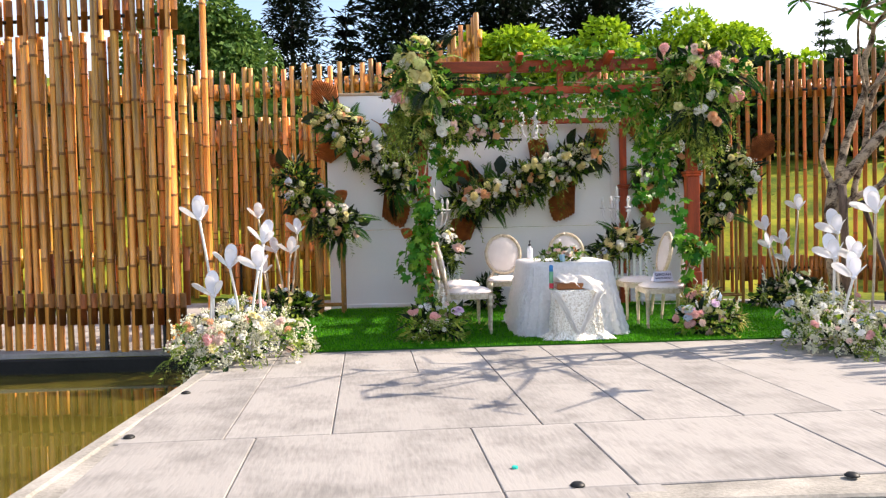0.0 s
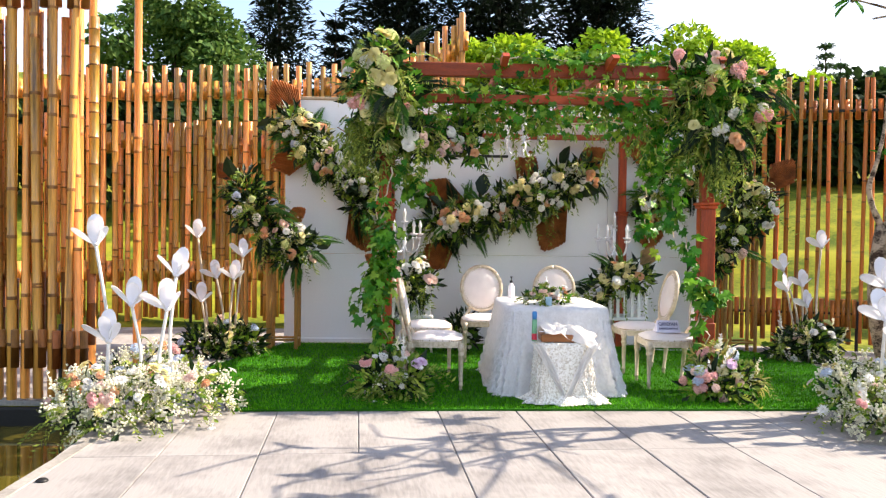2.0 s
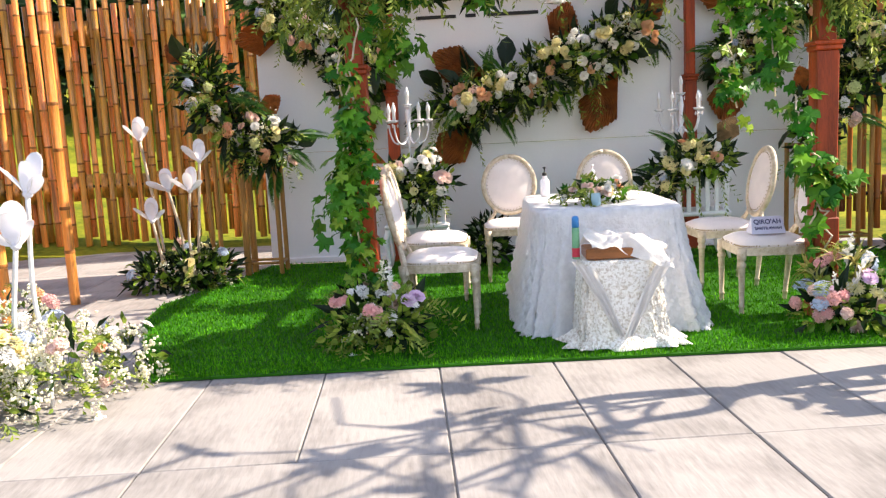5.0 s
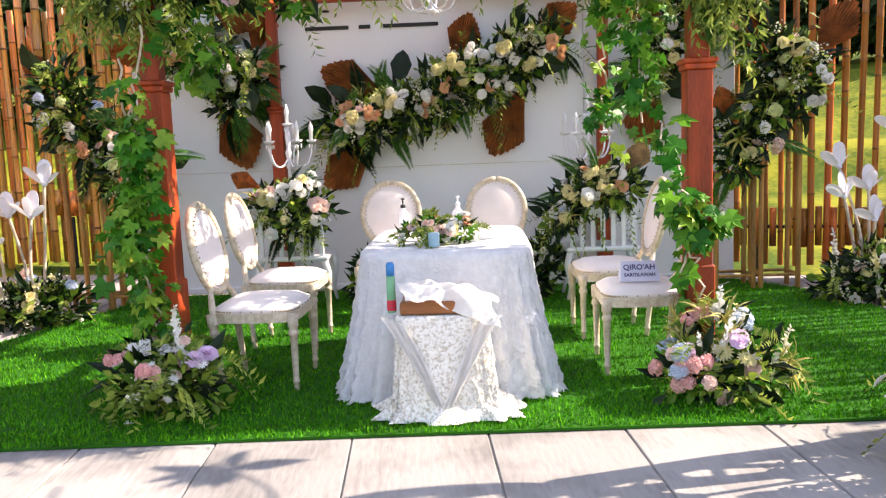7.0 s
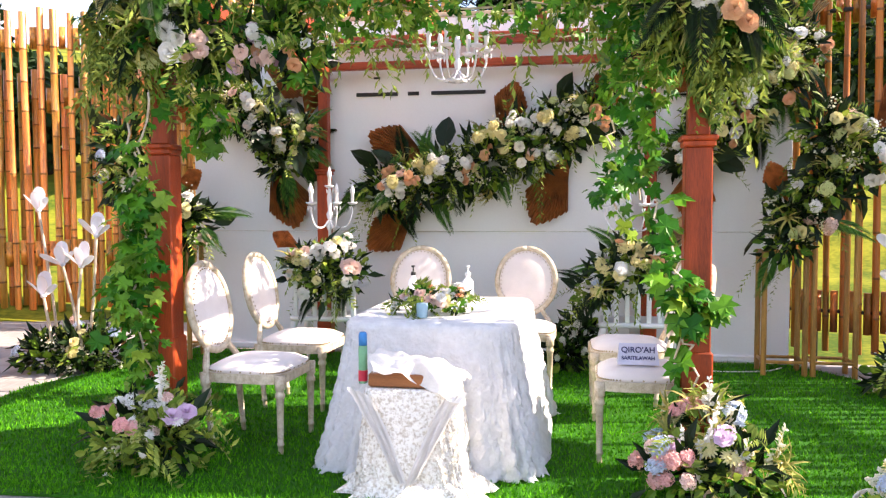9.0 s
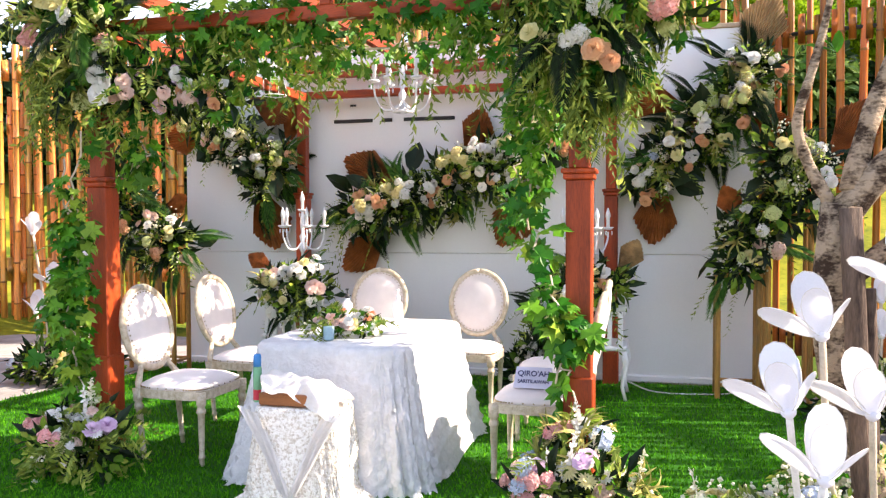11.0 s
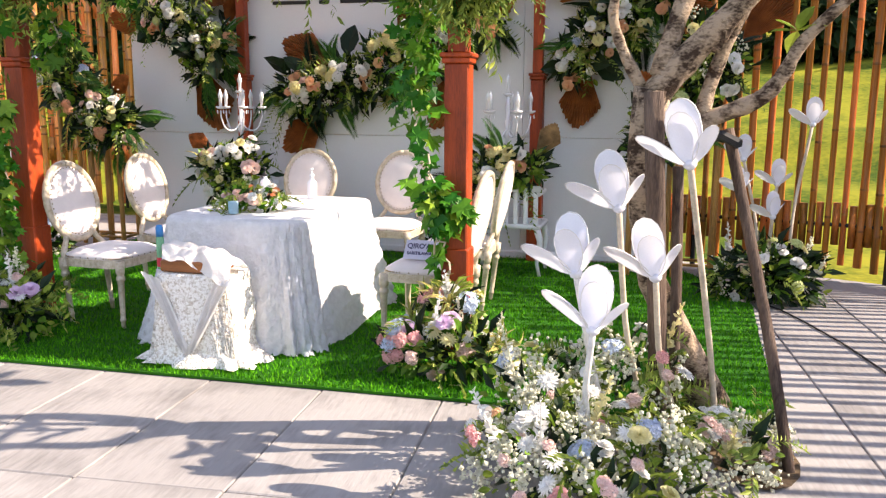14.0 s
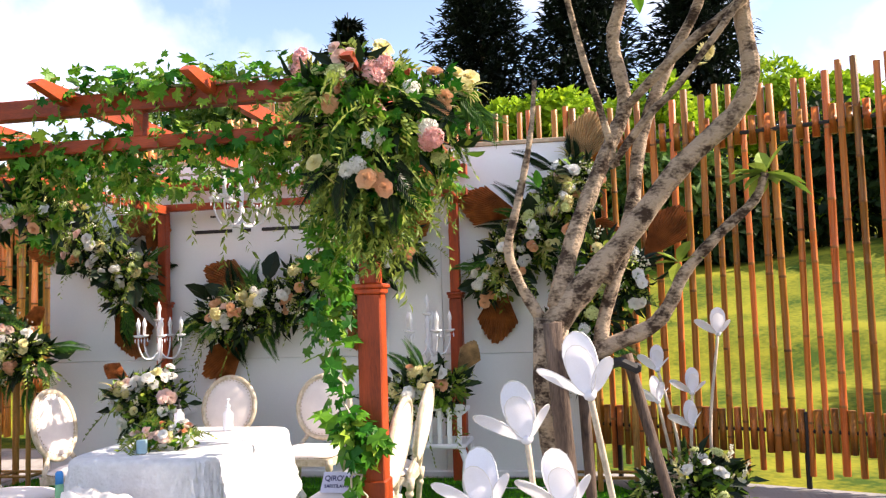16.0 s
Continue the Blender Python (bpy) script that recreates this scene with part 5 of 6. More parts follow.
bouquet("wide wall garland of roses, palm leaves and dried fans", (0.0, 2.95, 1.7),
        [(-0.86, 2.9, 1.47, 0.25), (-0.6, 2.88, 1.52, 0.29), (-0.3, 2.88, 1.58, 0.30), (0.02, 2.87, 1.7, 0.31), (0.35, 2.87, 1.84, 0.31), (0.64, 2.88, 1.98, 0.28), (0.86, 2.9, 2.1, 0.24)], N, 860,
        WALLMIX + [("rose", "peach", 5, 0.95), ("rose", "white", 5, 1.0)], 42, palms=34, striped=9,
        fans=(((-0.5, 2.98, 1.71), (-0.41, 0, 0.19), 0.54, False), ((-0.6, 2.98, 1.33), (-0.31, 0, -0.26), 0.54, False), ((0.1, 2.98, 1.92), (0.10, 0, 0.29), 0.44, False), ((0.74, 2.98, 2.12), (0.29, 0, 0.2), 0.46, False), ((0.70, 2.98, 1.74), (-0.21, 0, -0.41), 0.58, False)),
        gyps=1000, fern=700, lime=420, rubber=22)
bouquet("tall wall spray of peach roses with brown and tan palm fans", (2.1, 2.95, 2.2),
        [(2.45, 2.88, 2.58, 0.23), (2.32, 2.87, 2.36, 0.28), (2.1, 2.87, 2.14, 0.27), (1.88, 2.88, 1.94, 0.25), (1.72, 2.9, 1.78, 0.23)], N, 680, WALLMIX, 43, palms=26, striped=10,
        fans=(((1.97, 2.98, 2.31), (-0.44, 0, 0.14), 0.54, False), ((2.42, 2.98, 2.62), (0.14, 0, 0.37), 0.56, True), ((2.36, 2.98, 2.17), (0.27, 0, -0.04), 0.44, False), ((1.77, 2.98, 1.76), (-0.05, 0, -0.39), 0.52, False)),
        gyps=1000, fern=520, lime=420, rubber=12)


def cane_stand(x0, x1, y, h0, h1, label):
    s = thing("cane_stand", label, "stand", ((x0 + x1) / 2, y, 0), "bamboo stands")
    w = 0.3
    for a, b, h in ((x0, x0 + w, h0), (x1 - w, x1, h1)):
        for x in (a, b):
            for yy in (y, y + 0.24):
                part("leg", Mesh().tube([(x, yy, 0), (x, yy, h)], 0.022, 8), CANE, s)
        for z in (0.12, h - 0.02):
            for yy in (y, y + 0.24):
                part("rail", Mesh().tube([(a, yy, z), (b, yy, z)], 0.014, 6), CANE, s)
            for x in (a, b):
                part("rail", Mesh().tube([(x, y, z), (x, y + 0.24, z)], 0.014, 6), CANE, s)
    return s


cane_stand(-3.12, -2.5, 2.42, 1.5, 1.02, "yellow bamboo stand in two heights beside the wall")
cane_stand(2.2, 2.86, 2.5, 0.98, 1.45, "yellow bamboo stand in two heights beside the wall")
bouquet("cascade of roses, hydrangea and dark leaves on a bamboo stand", (-2.85, 2.5, 1.2),
        [(-3.1, 2.45, 1.8, 0.27), (-2.98, 2.42, 1.58, 0.28), (-2.8, 2.42, 1.38, 0.25), (-2.58, 2.42, 1.2, 0.27), (-2.45, 2.42, 1.15, 0.21)], (0, -0.9, 0.3), 560,
        [("rose", "white", 8, 1.1), ("hydrangea", "blue", 2, 0.8), ("rose", "blush", 5, 1), ("rose", "cream", 6, 1), ("carnation", "peach", 4, 0.8), ("hydrangea", "lime", 2, 0.7)], 44, palms=14, striped=4,
        fans=(((-3.2, 2.55, 1.9), (-0.8, 0, 0.8), 0.3, False), ((-2.7, 2.55, 1.45), (0.8, 0, 0.5), 0.3, False)), gyps=600, fern=420, lime=120, rubber=6)
bouquet("cascade of cream roses and palm leaves on a bamboo stand", (2.6, 2.55, 1.2),
        [(2.62, 2.5, 1.85, 0.27), (2.8, 2.48, 1.68, 0.28), (2.62, 2.46, 1.48, 0.25), (2.42, 2.46, 1.25, 0.25), (2.34, 2.46, 1.05, 0.21)], (0, -0.9, 0.3), 560,
        [("rose", "white", 9, 1.15), ("hydrangea", "lime", 3, 0.8), ("rose", "cream", 7, 1.1), ("carnation", "blush", 4, 0.8), ("hydrangea", "white", 2, 0.7)], 45, palms=15, striped=4,
        fans=(((2.98, 2.6, 1.85), (0.7, 0, 0.9), 0.49, False), ((2.38, 2.6, 1.36), (-0.5, 0, 1), 0.3, False)), gyps=450, fern=300, lime=140, rubber=5)


# ---- white benches with vases and candelabra ----
def candelabra(name, label, at, foot, arms=5, reach=0.19, group="candelabra"):
    x, y, z = at
    c = thing(name, label, "candelabra", (x, y, foot), group)
    part("stem", Mesh().lathe([(foot, 0.07), (foot + 0.015, 0.06), (foot + 0.03, 0.02), (z - 0.12, 0.014), (z - 0.08, 0.035), (z - 0.04, 0.014), (z + 0.02, 0.03), (z + 0.05, 0.014), (z + 0.15, 0.024), (z + 0.24, 0.012)], 10, (x, y, 0)), CRYSTAL, c, smooth=True)
    for k in range(arms + 1):
        a = 2 * math.pi * k / arms + 0.3
        ex, ey, ez = (x + reach * math.cos(a), y + reach * math.sin(a), z + 0.10) if k < arms else (x, y, z + 0.24)
        if k < arms:
            pts = [(x + reach * math.cos(a) * s, y + reach * math.sin(a) * s, z - 0.02 + h) for s, h in ((0, 0), (0.35, -0.07), (0.75, -0.06), (0.97, 0.03), (1, 0.10))]
            arm = part("arm", Mesh().tube([tuple(p) for p in curve_path(pts, 4)], 0.008, 6), CRYSTAL, c, smooth=True)
        else:
            arm = c
        part("drip_cup", Mesh().lathe([(ez - 0.005, 0.012), (ez, 0.03), (ez + 0.015, 0.045), (ez + 0.02, 0.04)], 10, (ex, ey, 0)), CRYSTAL, arm, smooth=True)
        part("candle", Mesh().lathe([(ez + 0.018, 0.014), (ez + 0.09, 0.015), (ez + 0.10, 0.021), (ez + 0.125, 0.019), (ez + 0.175, 0.003)], 8, (ex, ey, 0)), WHITEWOOD, arm, smooth=True)
        for j in range(3):
            part("crystal_drop", Mesh().ball((ex + 0.03 * math.cos(j * 2.1), ey + 0.03 * math.sin(j * 2.1), ez - 0.03), (0.007, 0.007, 0.02), 5, 3), GLASSY, arm)
    return c


def bench(cx, cy):
    b = thing("slatted_bench", "small white lacquered bench with slatted back and curved legs", "bench", (cx, cy, 0), "white benches")
    part("seat", Mesh().box(cx - 0.29, cy - 0.14, 0.40, cx + 0.29, cy + 0.3, 0.44, 0.012), WHITEWOOD, b)
    for sx in (-1, 1):
        for y in (cy - 0.1, cy + 0.26):
            x = cx + sx * 0.25
            part("leg", Mesh().tube([(x, y, 0.41), (x + sx * 0.03, y, 0.3), (x + sx * 0.005, y, 0.12), (x + sx * 0.03, y, 0.012)], [0.03, 0.026, 0.015, 0.014], 8), WHITEWOOD, b, smooth=True)
    for k in range(7):
        x = cx - 0.24 + 0.08 * k
        part("slat", Mesh().box(x - 0.018, cy - 0.13, 0.44, x + 0.018, cy - 0.105, 0.70, 0.004), WHITEWOOD, b)
    part("top_rail", Mesh().box(cx - 0.28, cy - 0.135, 0.70, cx + 0.28, cy - 0.1, 0.75, 0.008), WHITEWOOD, b)
    part("shelf", Mesh().box(cx - 0.27, cy - 0.1, 0.66, cx + 0.27, cy + 0.28, 0.70, 0.008), WHITEWOOD, b)
    return b


bench(-1.22, 2.32)
bench(1.24, 2.32)
candelabra("candelabra", "white crystal five-arm candelabra with candle bulbs on a bench", (-1.27, 2.52, 1.24), 0.70)
candelabra("candelabra", "white crystal five-arm candelabra with candle bulbs on a bench", (1.18, 2.52, 1.22), 0.70)
bouquet("vase bouquet of white and blush roses with a dried palm fan", (-1.22, 2.3, 0.70),
        [(-1.22, 2.25, 0.86, 0.2), (-1.38, 2.25, 0.82, 0.18), (-1.05, 2.25, 0.80, 0.18), (-1.22, 2.2, 0.70, 0.2)], (0, -0.8, 0.45), 240,
        [("rose", "blush", 6, 1.1), ("rose", "white", 12, 1.15), ("hydrangea", "white", 1, 0.8), ("carnation", "cream", 3, 0.7), ("rose", "cream", 4, 1.0)], 46, palms=5, striped=2,
        fans=(((-1.48, 2.38, 0.98), (-0.8, 0, 0.4), 0.24, False),), gyps=260, fern=240, lime=260)
bouquet("vase bouquet of cream roses with a tan palm fan", (1.24, 2.3, 0.70),
        [(1.24, 2.25, 0.86, 0.2), (1.4, 2.25, 0.88, 0.17), (1.08, 2.25, 0.82, 0.18), (0.92, 2.25, 0.68, 0.15)], (0, -0.8, 0.45), 220,
        [("rose", "peach", 4, 1.1), ("rose", "white", 8, 1.15), ("hydrangea", "blue", 1, 0.7), ("carnation", "cream", 6, 0.8), ("rose", "cream", 6, 1.0)], 47, palms=6, striped=3,
        fans=(((1.45, 2.38, 0.95), (0.5, 0, 0.9), 0.3, True),), gyps=240, fern=260, lime=320)
bouquet("little white filler flowers in dark leaves behind the table", (0.72, 2.45, 0.0), [(0.72, 2.45, 0.16, 0.2), (0.8, 2.5, 0.3, 0.16)], (0, -0.8, 0.4), 220, [("mum", "white", 12, 0.55)], 48, gyps=120)
bouquet("little white filler flowers in dark leaves behind the chairs", (-0.62, 2.45, 0.0), [(-0.62, 2.45, 0.16, 0.2), (-0.58, 2.5, 0.3, 0.16)], (0, -0.8, 0.4), 220, [("mum", "white", 12, 0.55)], 49, gyps=120)

# ---- flowers and vines on the pergola ----
bouquet("corner bouquet of cream roses and palm leaves on the pergola", (-1.4, -0.1, 2.2),
        [(-1.4, -0.14, 2.78, 0.24), (-1.5, -0.12, 2.55, 0.24), (-1.28, -0.14, 2.5, 0.22), (-1.35, -0.1, 2.28, 0.2), (-1.15, -0.1, 2.2, 0.17), (-1.45, -0.05, 2.05, 0.14)], (0, -0.8, 0.2), 260,
        [("rose", "cream", 14, 1.25), ("hydrangea", "lime", 6, 0.95), ("carnation", "pink", 5, 0.7), ("rose", "blush", 3, 1.0), ("rose", "peach", 3, 1.0), ("hydrangea", "white", 2, 0.8), ("rose", "white", 6, 1.2)], 51, palms=16, striped=12, fern=950, lime=160, ivy=120)
bouquet("swag of blush, lilac and peach roses along the pergola corner", (-0.95, 0.05, 2.1),
        [(-1.1, 0.0, 2.12, 0.15), (-0.92, 0.02, 2.14, 0.15), (-0.75, 0.05, 2.2, 0.14), (-0.62, 0.08, 2.1, 0.12)], (0, -0.9, 0.1), 160,
        [("rose", "lilac", 6, 0.85), ("rose", "blush", 6, 0.9), ("rose", "white", 4, 0.9), ("rose", "peach", 4, 0.9)], 52, fern=160, ivy=60, lime=60)
bouquet("tall corner bouquet of pink and peach roses with hanging olive sprays", (1.4, -0.1, 2.2),
        [(1.38, -0.14, 2.70, 0.2), (1.25, -0.12, 2.6, 0.22), (1.52, -0.12, 2.55, 0.24), (1.4, -0.12, 2.36, 0.22), (1.5, -0.1, 2.15, 0.19), (1.3, -0.08, 2.2, 0.17), (1.68, -0.05, 2.5, 0.2), (1.14, -0.1, 2.70, 0.15), (1.55, 0.05, 2.66, 0.17), (1.45, -0.06, 1.98, 0.13), (1.82, -0.02, 2.62, 0.17), (1.86, 0.0, 2.38, 0.13)], (0, -0.8, 0.2), 220,
        [("rose", "peach", 7, 1.15), ("carnation", "pink", 7, 0.9), ("rose", "cream", 11, 1.2), ("hydrangea", "lime", 3, 0.8), ("hydrangea", "white", 5, 0.8), ("rose", "blush", 3, 1.0), ("rose", "white", 7, 1.0)], 53, palms=24, striped=18, fern=1100, lime=260, ivy=420)
vine("leafy green ivy wound thickly along the front of the pergola", (0, 0, 2.5),
     [[(-0.9, -0.02, 2.52), (-0.3, 0.0, 2.5), (0.4, 0.0, 2.5), (1.3, 0.0, 2.52)], [(-0.5, -0.05, 2.84), (0.1, -0.03, 2.86), (0.5, -0.03, 2.84), (1.2, 0, 2.86)], [(-1.0, 0.1, 2.4), (0.0, 0.1, 2.36), (1.1, 0.1, 2.36)]], 1250, 0.082, 0.14, 61, hang=80, hang_len=(0.15, 0.5))
vine("green climber spread over the rafters of the pergola", (0, 1.5, 2.7),
     [[(-1.3, 0.5, 2.7), (0.0, 0.6, 2.68), (1.3, 0.5, 2.7)], [(-1.4, 1.4, 2.66), (0.0, 1.5, 2.64), (1.4, 1.4, 2.66)], [(-1.4, 2.3, 2.66), (0.0, 2.3, 2.62), (1.3, 2.3, 2.66)],
      [(-1.42, 0.1, 2.58), (-1.44, 1.5, 2.55), (-1.46, 2.8, 2.55)], [(1.4, 0.1, 2.6), (1.42, 1.5, 2.6), (1.4, 2.8, 2.58)]], 1000, 0.085, 0.15, 62, hang=50, hang_len=(0.1, 0.4), light=0.55)
vine("olive sprays hanging from the corner of the pergola", (1.42, -0.1, 2.3), [[(1.15, -0.14, 2.5), (1.45, -0.16, 2.4), (1.72, -0.08, 2.45)], [(1.3, -0.16, 2.25), (1.6, -0.1, 2.2)]], 90, 0.08, 0.14, 66, hang=130, hang_len=(0.25, 0.6), light=0.6)
vine("olive sprays hanging from the corner of the pergola", (-1.42, -0.1, 2.3), [[(-1.7, -0.12, 2.3), (-1.45, -0.16, 2.3), (-1.2, -0.12, 2.3)]], 60, 0.08, 0.14, 67, hang=90, hang_len=(0.2, 0.45), light=0.6)
vine("cascade of ivy hanging inside the front post", (1.1, 0.35, 1.9),
     [[(1.1, 0.2, 2.5), (1.05, 0.4, 2.2), (1.0, 0.5, 1.9), (0.98, 0.5, 1.55), (1.02, 0.45, 1.3)], [(1.22, 0.15, 2.4), (1.16, 0.15, 2.0), (1.12, 0.1, 1.7), (1.12, 0.05, 1.35)]], 430, 0.095, 0.16, 63, light=0.2)
vine("ivy with large leaves climbing the front post", (1.385, 0, 0.9),
     [[(1.36, -0.12, 0.45), (1.34, -0.14, 0.7), (1.3, -0.14, 0.9), (1.24, -0.13, 1.1), (1.18, -0.1, 1.35)], [(1.28, -0.1, 0.6), (1.34, -0.15, 0.8), (1.4, -0.13, 0.9)]], 230, 0.115, 0.125, 64, light=0.15)
vine("ivy with lime tips trailing down the front post", (-1.4, 0, 1.0),
     [[(-1.41, -0.23, 0.25), (-1.35, -0.27, 0.5), (-1.43, -0.27, 0.85), (-1.35, -0.27, 1.15), (-1.41, -0.25, 1.5), (-1.33, -0.25, 1.9)], [(-1.53, -0.21, 0.75), (-1.48, -0.25, 0.95), (-1.41, -0.26, 1.3), (-1.46, -0.23, 1.75)], [(-1.38, -0.26, 1.0), (-1.36, -0.27, 1.35), (-1.41, -0.26, 1.6)], [(-1.2, -0.05, 1.7), (-1.05, 0.0, 1.78), (-1.3, -0.05, 1.95)]], 560, 0.098, 0.115, 65, light=0.35)

# ---- chandelier and small things ----
ch = candelabra("chandelier", "white crystal chandelier hanging under the pergola roof", (-0.02, 1.5, 2.28), 2.17, 6, 0.2, "chandelier")
part("chain", Mesh().tube([(-0.02, 1.5, 2.45), (-0.02, 1.5, 2.76)], 0.004, 5), WIRE, ch)


def wire_cage(x, y, z):
    c = thing("wire_cage", "small white wire cage lantern hanging from a rafter", "lantern", (x, y, z), "wire cages")
    for k in range(8):
        a = math.pi * k / 4
        part("wire", Mesh().tube([(x + 0.085 * math.cos(a) * s, y + 0.085 * math.sin(a) * s, z + h) for s, h in ((1, 0), (1, 0.13), (0.7, 0.19), (0.05, 0.22))], 0.0022, 4), WIRE, c)
    for h in (0.0, 0.13):
        part("hoop", Mesh().tube([(x + 0.085 * math.cos(i * 0.5236), y + 0.085 * math.sin(i * 0.5236), z + h) for i in range(13)], 0.003, 4), WIRE, c)
    part("cord", Mesh().tube([(x, y, z + 0.22), (x, y, 2.76)], 0.002, 4), WIRE, c)


wire_cage(-0.92, 1.3, 2.3)
wire_cage(0.92, 1.5, 2.36)

# lettering on the wall stands as plain dark bars
sg = thing("wall_lettering", "thin black script lettering fixed on the white wall", "lettering", (-0.6, 3.04, 2.3))
for x0, x1, z0, z1 in ((-1.18, -0.80, 2.30, 2.332), (-0.71, -0.61, 2.30, 2.332), (-0.50, -0.02, 2.30, 2.332), (-1.02, -0.96, 2.45, 2.468)):
    part("bar", Mesh().box(x0, 3.038, z0, x1, 3.05, z1, 0.002), INK, sg)

# tent card on the chair
tc = thing("name_tent", "lilac acrylic tent sign with dark printed words on a seat", "sign", (1.125, 0.21, 0.508))
part("card", Mesh().add([(1.02, 0.15, 0.508), (1.23, 0.15, 0.508), (1.22, 0.205, 0.612), (1.03, 0.205, 0.612), (1.02, 0.27, 0.508), (1.23, 0.27, 0.508)],
                        [(0, 1, 2, 3), (3, 2, 5, 4), (0, 3, 4), (1, 5, 2), (0, 4, 5, 1)]), TENT, tc)
for words, size, dz in (("QIRO'AH", 0.042, 0.06), ("SARITILAWAH", 0.026, 0.026)):
    cu = bpy.data.curves.new("word", "FONT")
    cu.body, cu.size, cu.align_x, cu.extrude, cu.offset = words, size, "CENTER", 0.0006, 0.0008
    cu.materials.append(NAVY)
    o = new("word", cu)
    o.parent = tc
    o.matrix_local = Matrix.Translation((0, -0.06 + 0.055 * dz / 0.104 - 0.002, dz)) @ Matrix.Rotation(math.atan2(0.104, 0.055), 4, "X")

# small lace-covered stand before the table
st = thing("side_stand", "low stand under ivory lace with a tied white net drape", "stand", (0.08, -0.43, 0))
part("cover", skirted(0.08, -0.43, 0.215, 0.15, 0.50, 0.016, 0.035, 120, 9, 0.012, 8, 12), LACE, st, "ivory lace cloth", True)
for k, sx in enumerate((-1, 1)):
    m, v, f = Mesh(), [], []
    q = random.Random(k)
    for i in range(15):
        s = i / 14
        cx = 0.08 + sx * (0.22 - 0.2 * s ** 0.9)
        z = 0.49 - 0.40 * s
        for j in range(9):
            t = j / 8 - 0.5
            wdt = 0.11 * (1 - 0.45 * s)
            v.append((cx + t * wdt, -0.60 - 0.035 * s - 0.012 * math.cos(j * 2.4 + i * 0.3) - 0.01 * sx, z + 0.04 * t * sx))
    f = [(9 * i + j, 9 * i + j + 1, 9 * i + j + 10, 9 * i + j + 9) for i in range(14) for j in range(8)]
    part("drape", m.add(v, f), NET, st, "white net swag", True)
m, v, f = Mesh(), [], []
q = random.Random(12)
n = 90
for i, (rr, z) in enumerate(((0.0, 0.10), (0.35, 0.075), (0.7, 0.05), (1.0, 0.018))):
    for k in range(n):
        a = 2 * math.pi * k / n
        w2 = 1 + (0.10 * math.sin(a * 11) + 0.05 * math.sin(a * 23 + 1)) * rr
        v.append((0.1 + 0.34 * (0.55 + 0.45 * rr) * w2 * math.copysign(abs(math.cos(a)) ** 0.6, math.cos(a)), -0.46 + 0.2 * (0.6 + 0.4 * rr) * w2 * math.copysign(abs(math.sin(a)) ** 0.6, math.sin(a)),
                  z + 0.03 * abs(math.sin(a * 11)) * (1 - rr) + 0.012 * q.random()))
f = [(n * i + k, n * i + (k + 1) % n, n * (i + 1) + (k + 1) % n, n * (i + 1) + k) for i in range(3) for k in range(n)]
part("hem", m.add(v, f), LACE, st, "gathered lace hem on the turf", True)
bx = thing("wooden_box", "brown wooden box holding a folded ivory cloth", "box", (0.05, -0.43, 0.502))
part("box", Mesh().box(-0.11, -0.55, 0.505, 0.21, -0.34, 0.565, 0.006), BOXWOOD, bx)
m, v = Mesh(), []
q = random.Random(4)
for i in range(37):
    for j in range(23):
        a, t = i / 36, j / 22 - 0.5
        girth = 0.55 + 0.45 * abs(math.cos(math.pi * (a - 0.1) / 0.75)) if a < 0.85 else 1.0
        lift = (0.085 - 0.045 * a ** 1.6) * (1 - abs(2 * t) ** 2.4)
        z = 0.566 + lift * (0.7 + 0.3 * girth) - (0.055 * ((a - 0.62) / 0.38) if a > 0.62 else 0)
        z -= 0.055 * smooth(0.3, 0.5, a) * smooth(-0.2, -0.5, t)
        z += 0.008 * math.sin(t * 24 + 5 * a) + 0.006 * math.sin(a * 27 + t * 11) + 0.002 * q.random()
        v.append((-0.10 + a * 0.43 + 0.02 * math.sin(t * 9), -0.455 + t * 0.25 * girth - 0.05 * a, z))
part("folded_cloth", m.add(v, [(23 * i + j, 23 * i + j + 1, 23 * i + j + 24, 23 * i + j + 23) for i in range(36) for j in range(22)]), NET, bx, "crumpled ivory cloth", True)
bt = thing("spray_bottle", "slim green spray bottle with blue cap and red label", "bottle", (-0.155, -0.47, 0.502))
part("bottle", Mesh().lathe([(0.503, 0.018), (0.508, 0.021), (0.67, 0.021), (0.685, 0.016)], 14, (-0.155, -0.47, 0)), GREENLIQ, bt, smooth=True)
part("label", Mesh().lathe([(0.515, 0.0218), (0.565, 0.0218)], 14, (-0.155, -0.47, 0)), REDLABEL, bt, "red label band")
part("cap", Mesh().lathe([(0.68, 0.02), (0.73, 0.02), (0.742, 0.014)], 14, (-0.155, -0.47, 0)), BLUECAP, bt, "blue cap", True)
for i, (x, y) in enumerate(((-0.2, 0.86), (0.14, 0.88))):
    b = thing("pump_bottle", "clear hand-gel bottle with a pump on the table", "bottle", (x, y, 0.75), "pump bottles")
    part("bottle", Mesh().lathe([(0.75, 0.03), (0.755, 0.034), (0.86, 0.034), (0.88, 0.015), (0.895, 0.014)], 14, (x, y, 0)), GLASSY, b, smooth=True)
    part("pump", Mesh().lathe([(0.895, 0.016), (0.915, 0.016), (0.918, 0.005), (0.945, 0.005), (0.947, 0.012), (0.956, 0.012)], 10, (x, y, 0)), INK if i == 0 else WHITEWOOD, b, smooth=True)
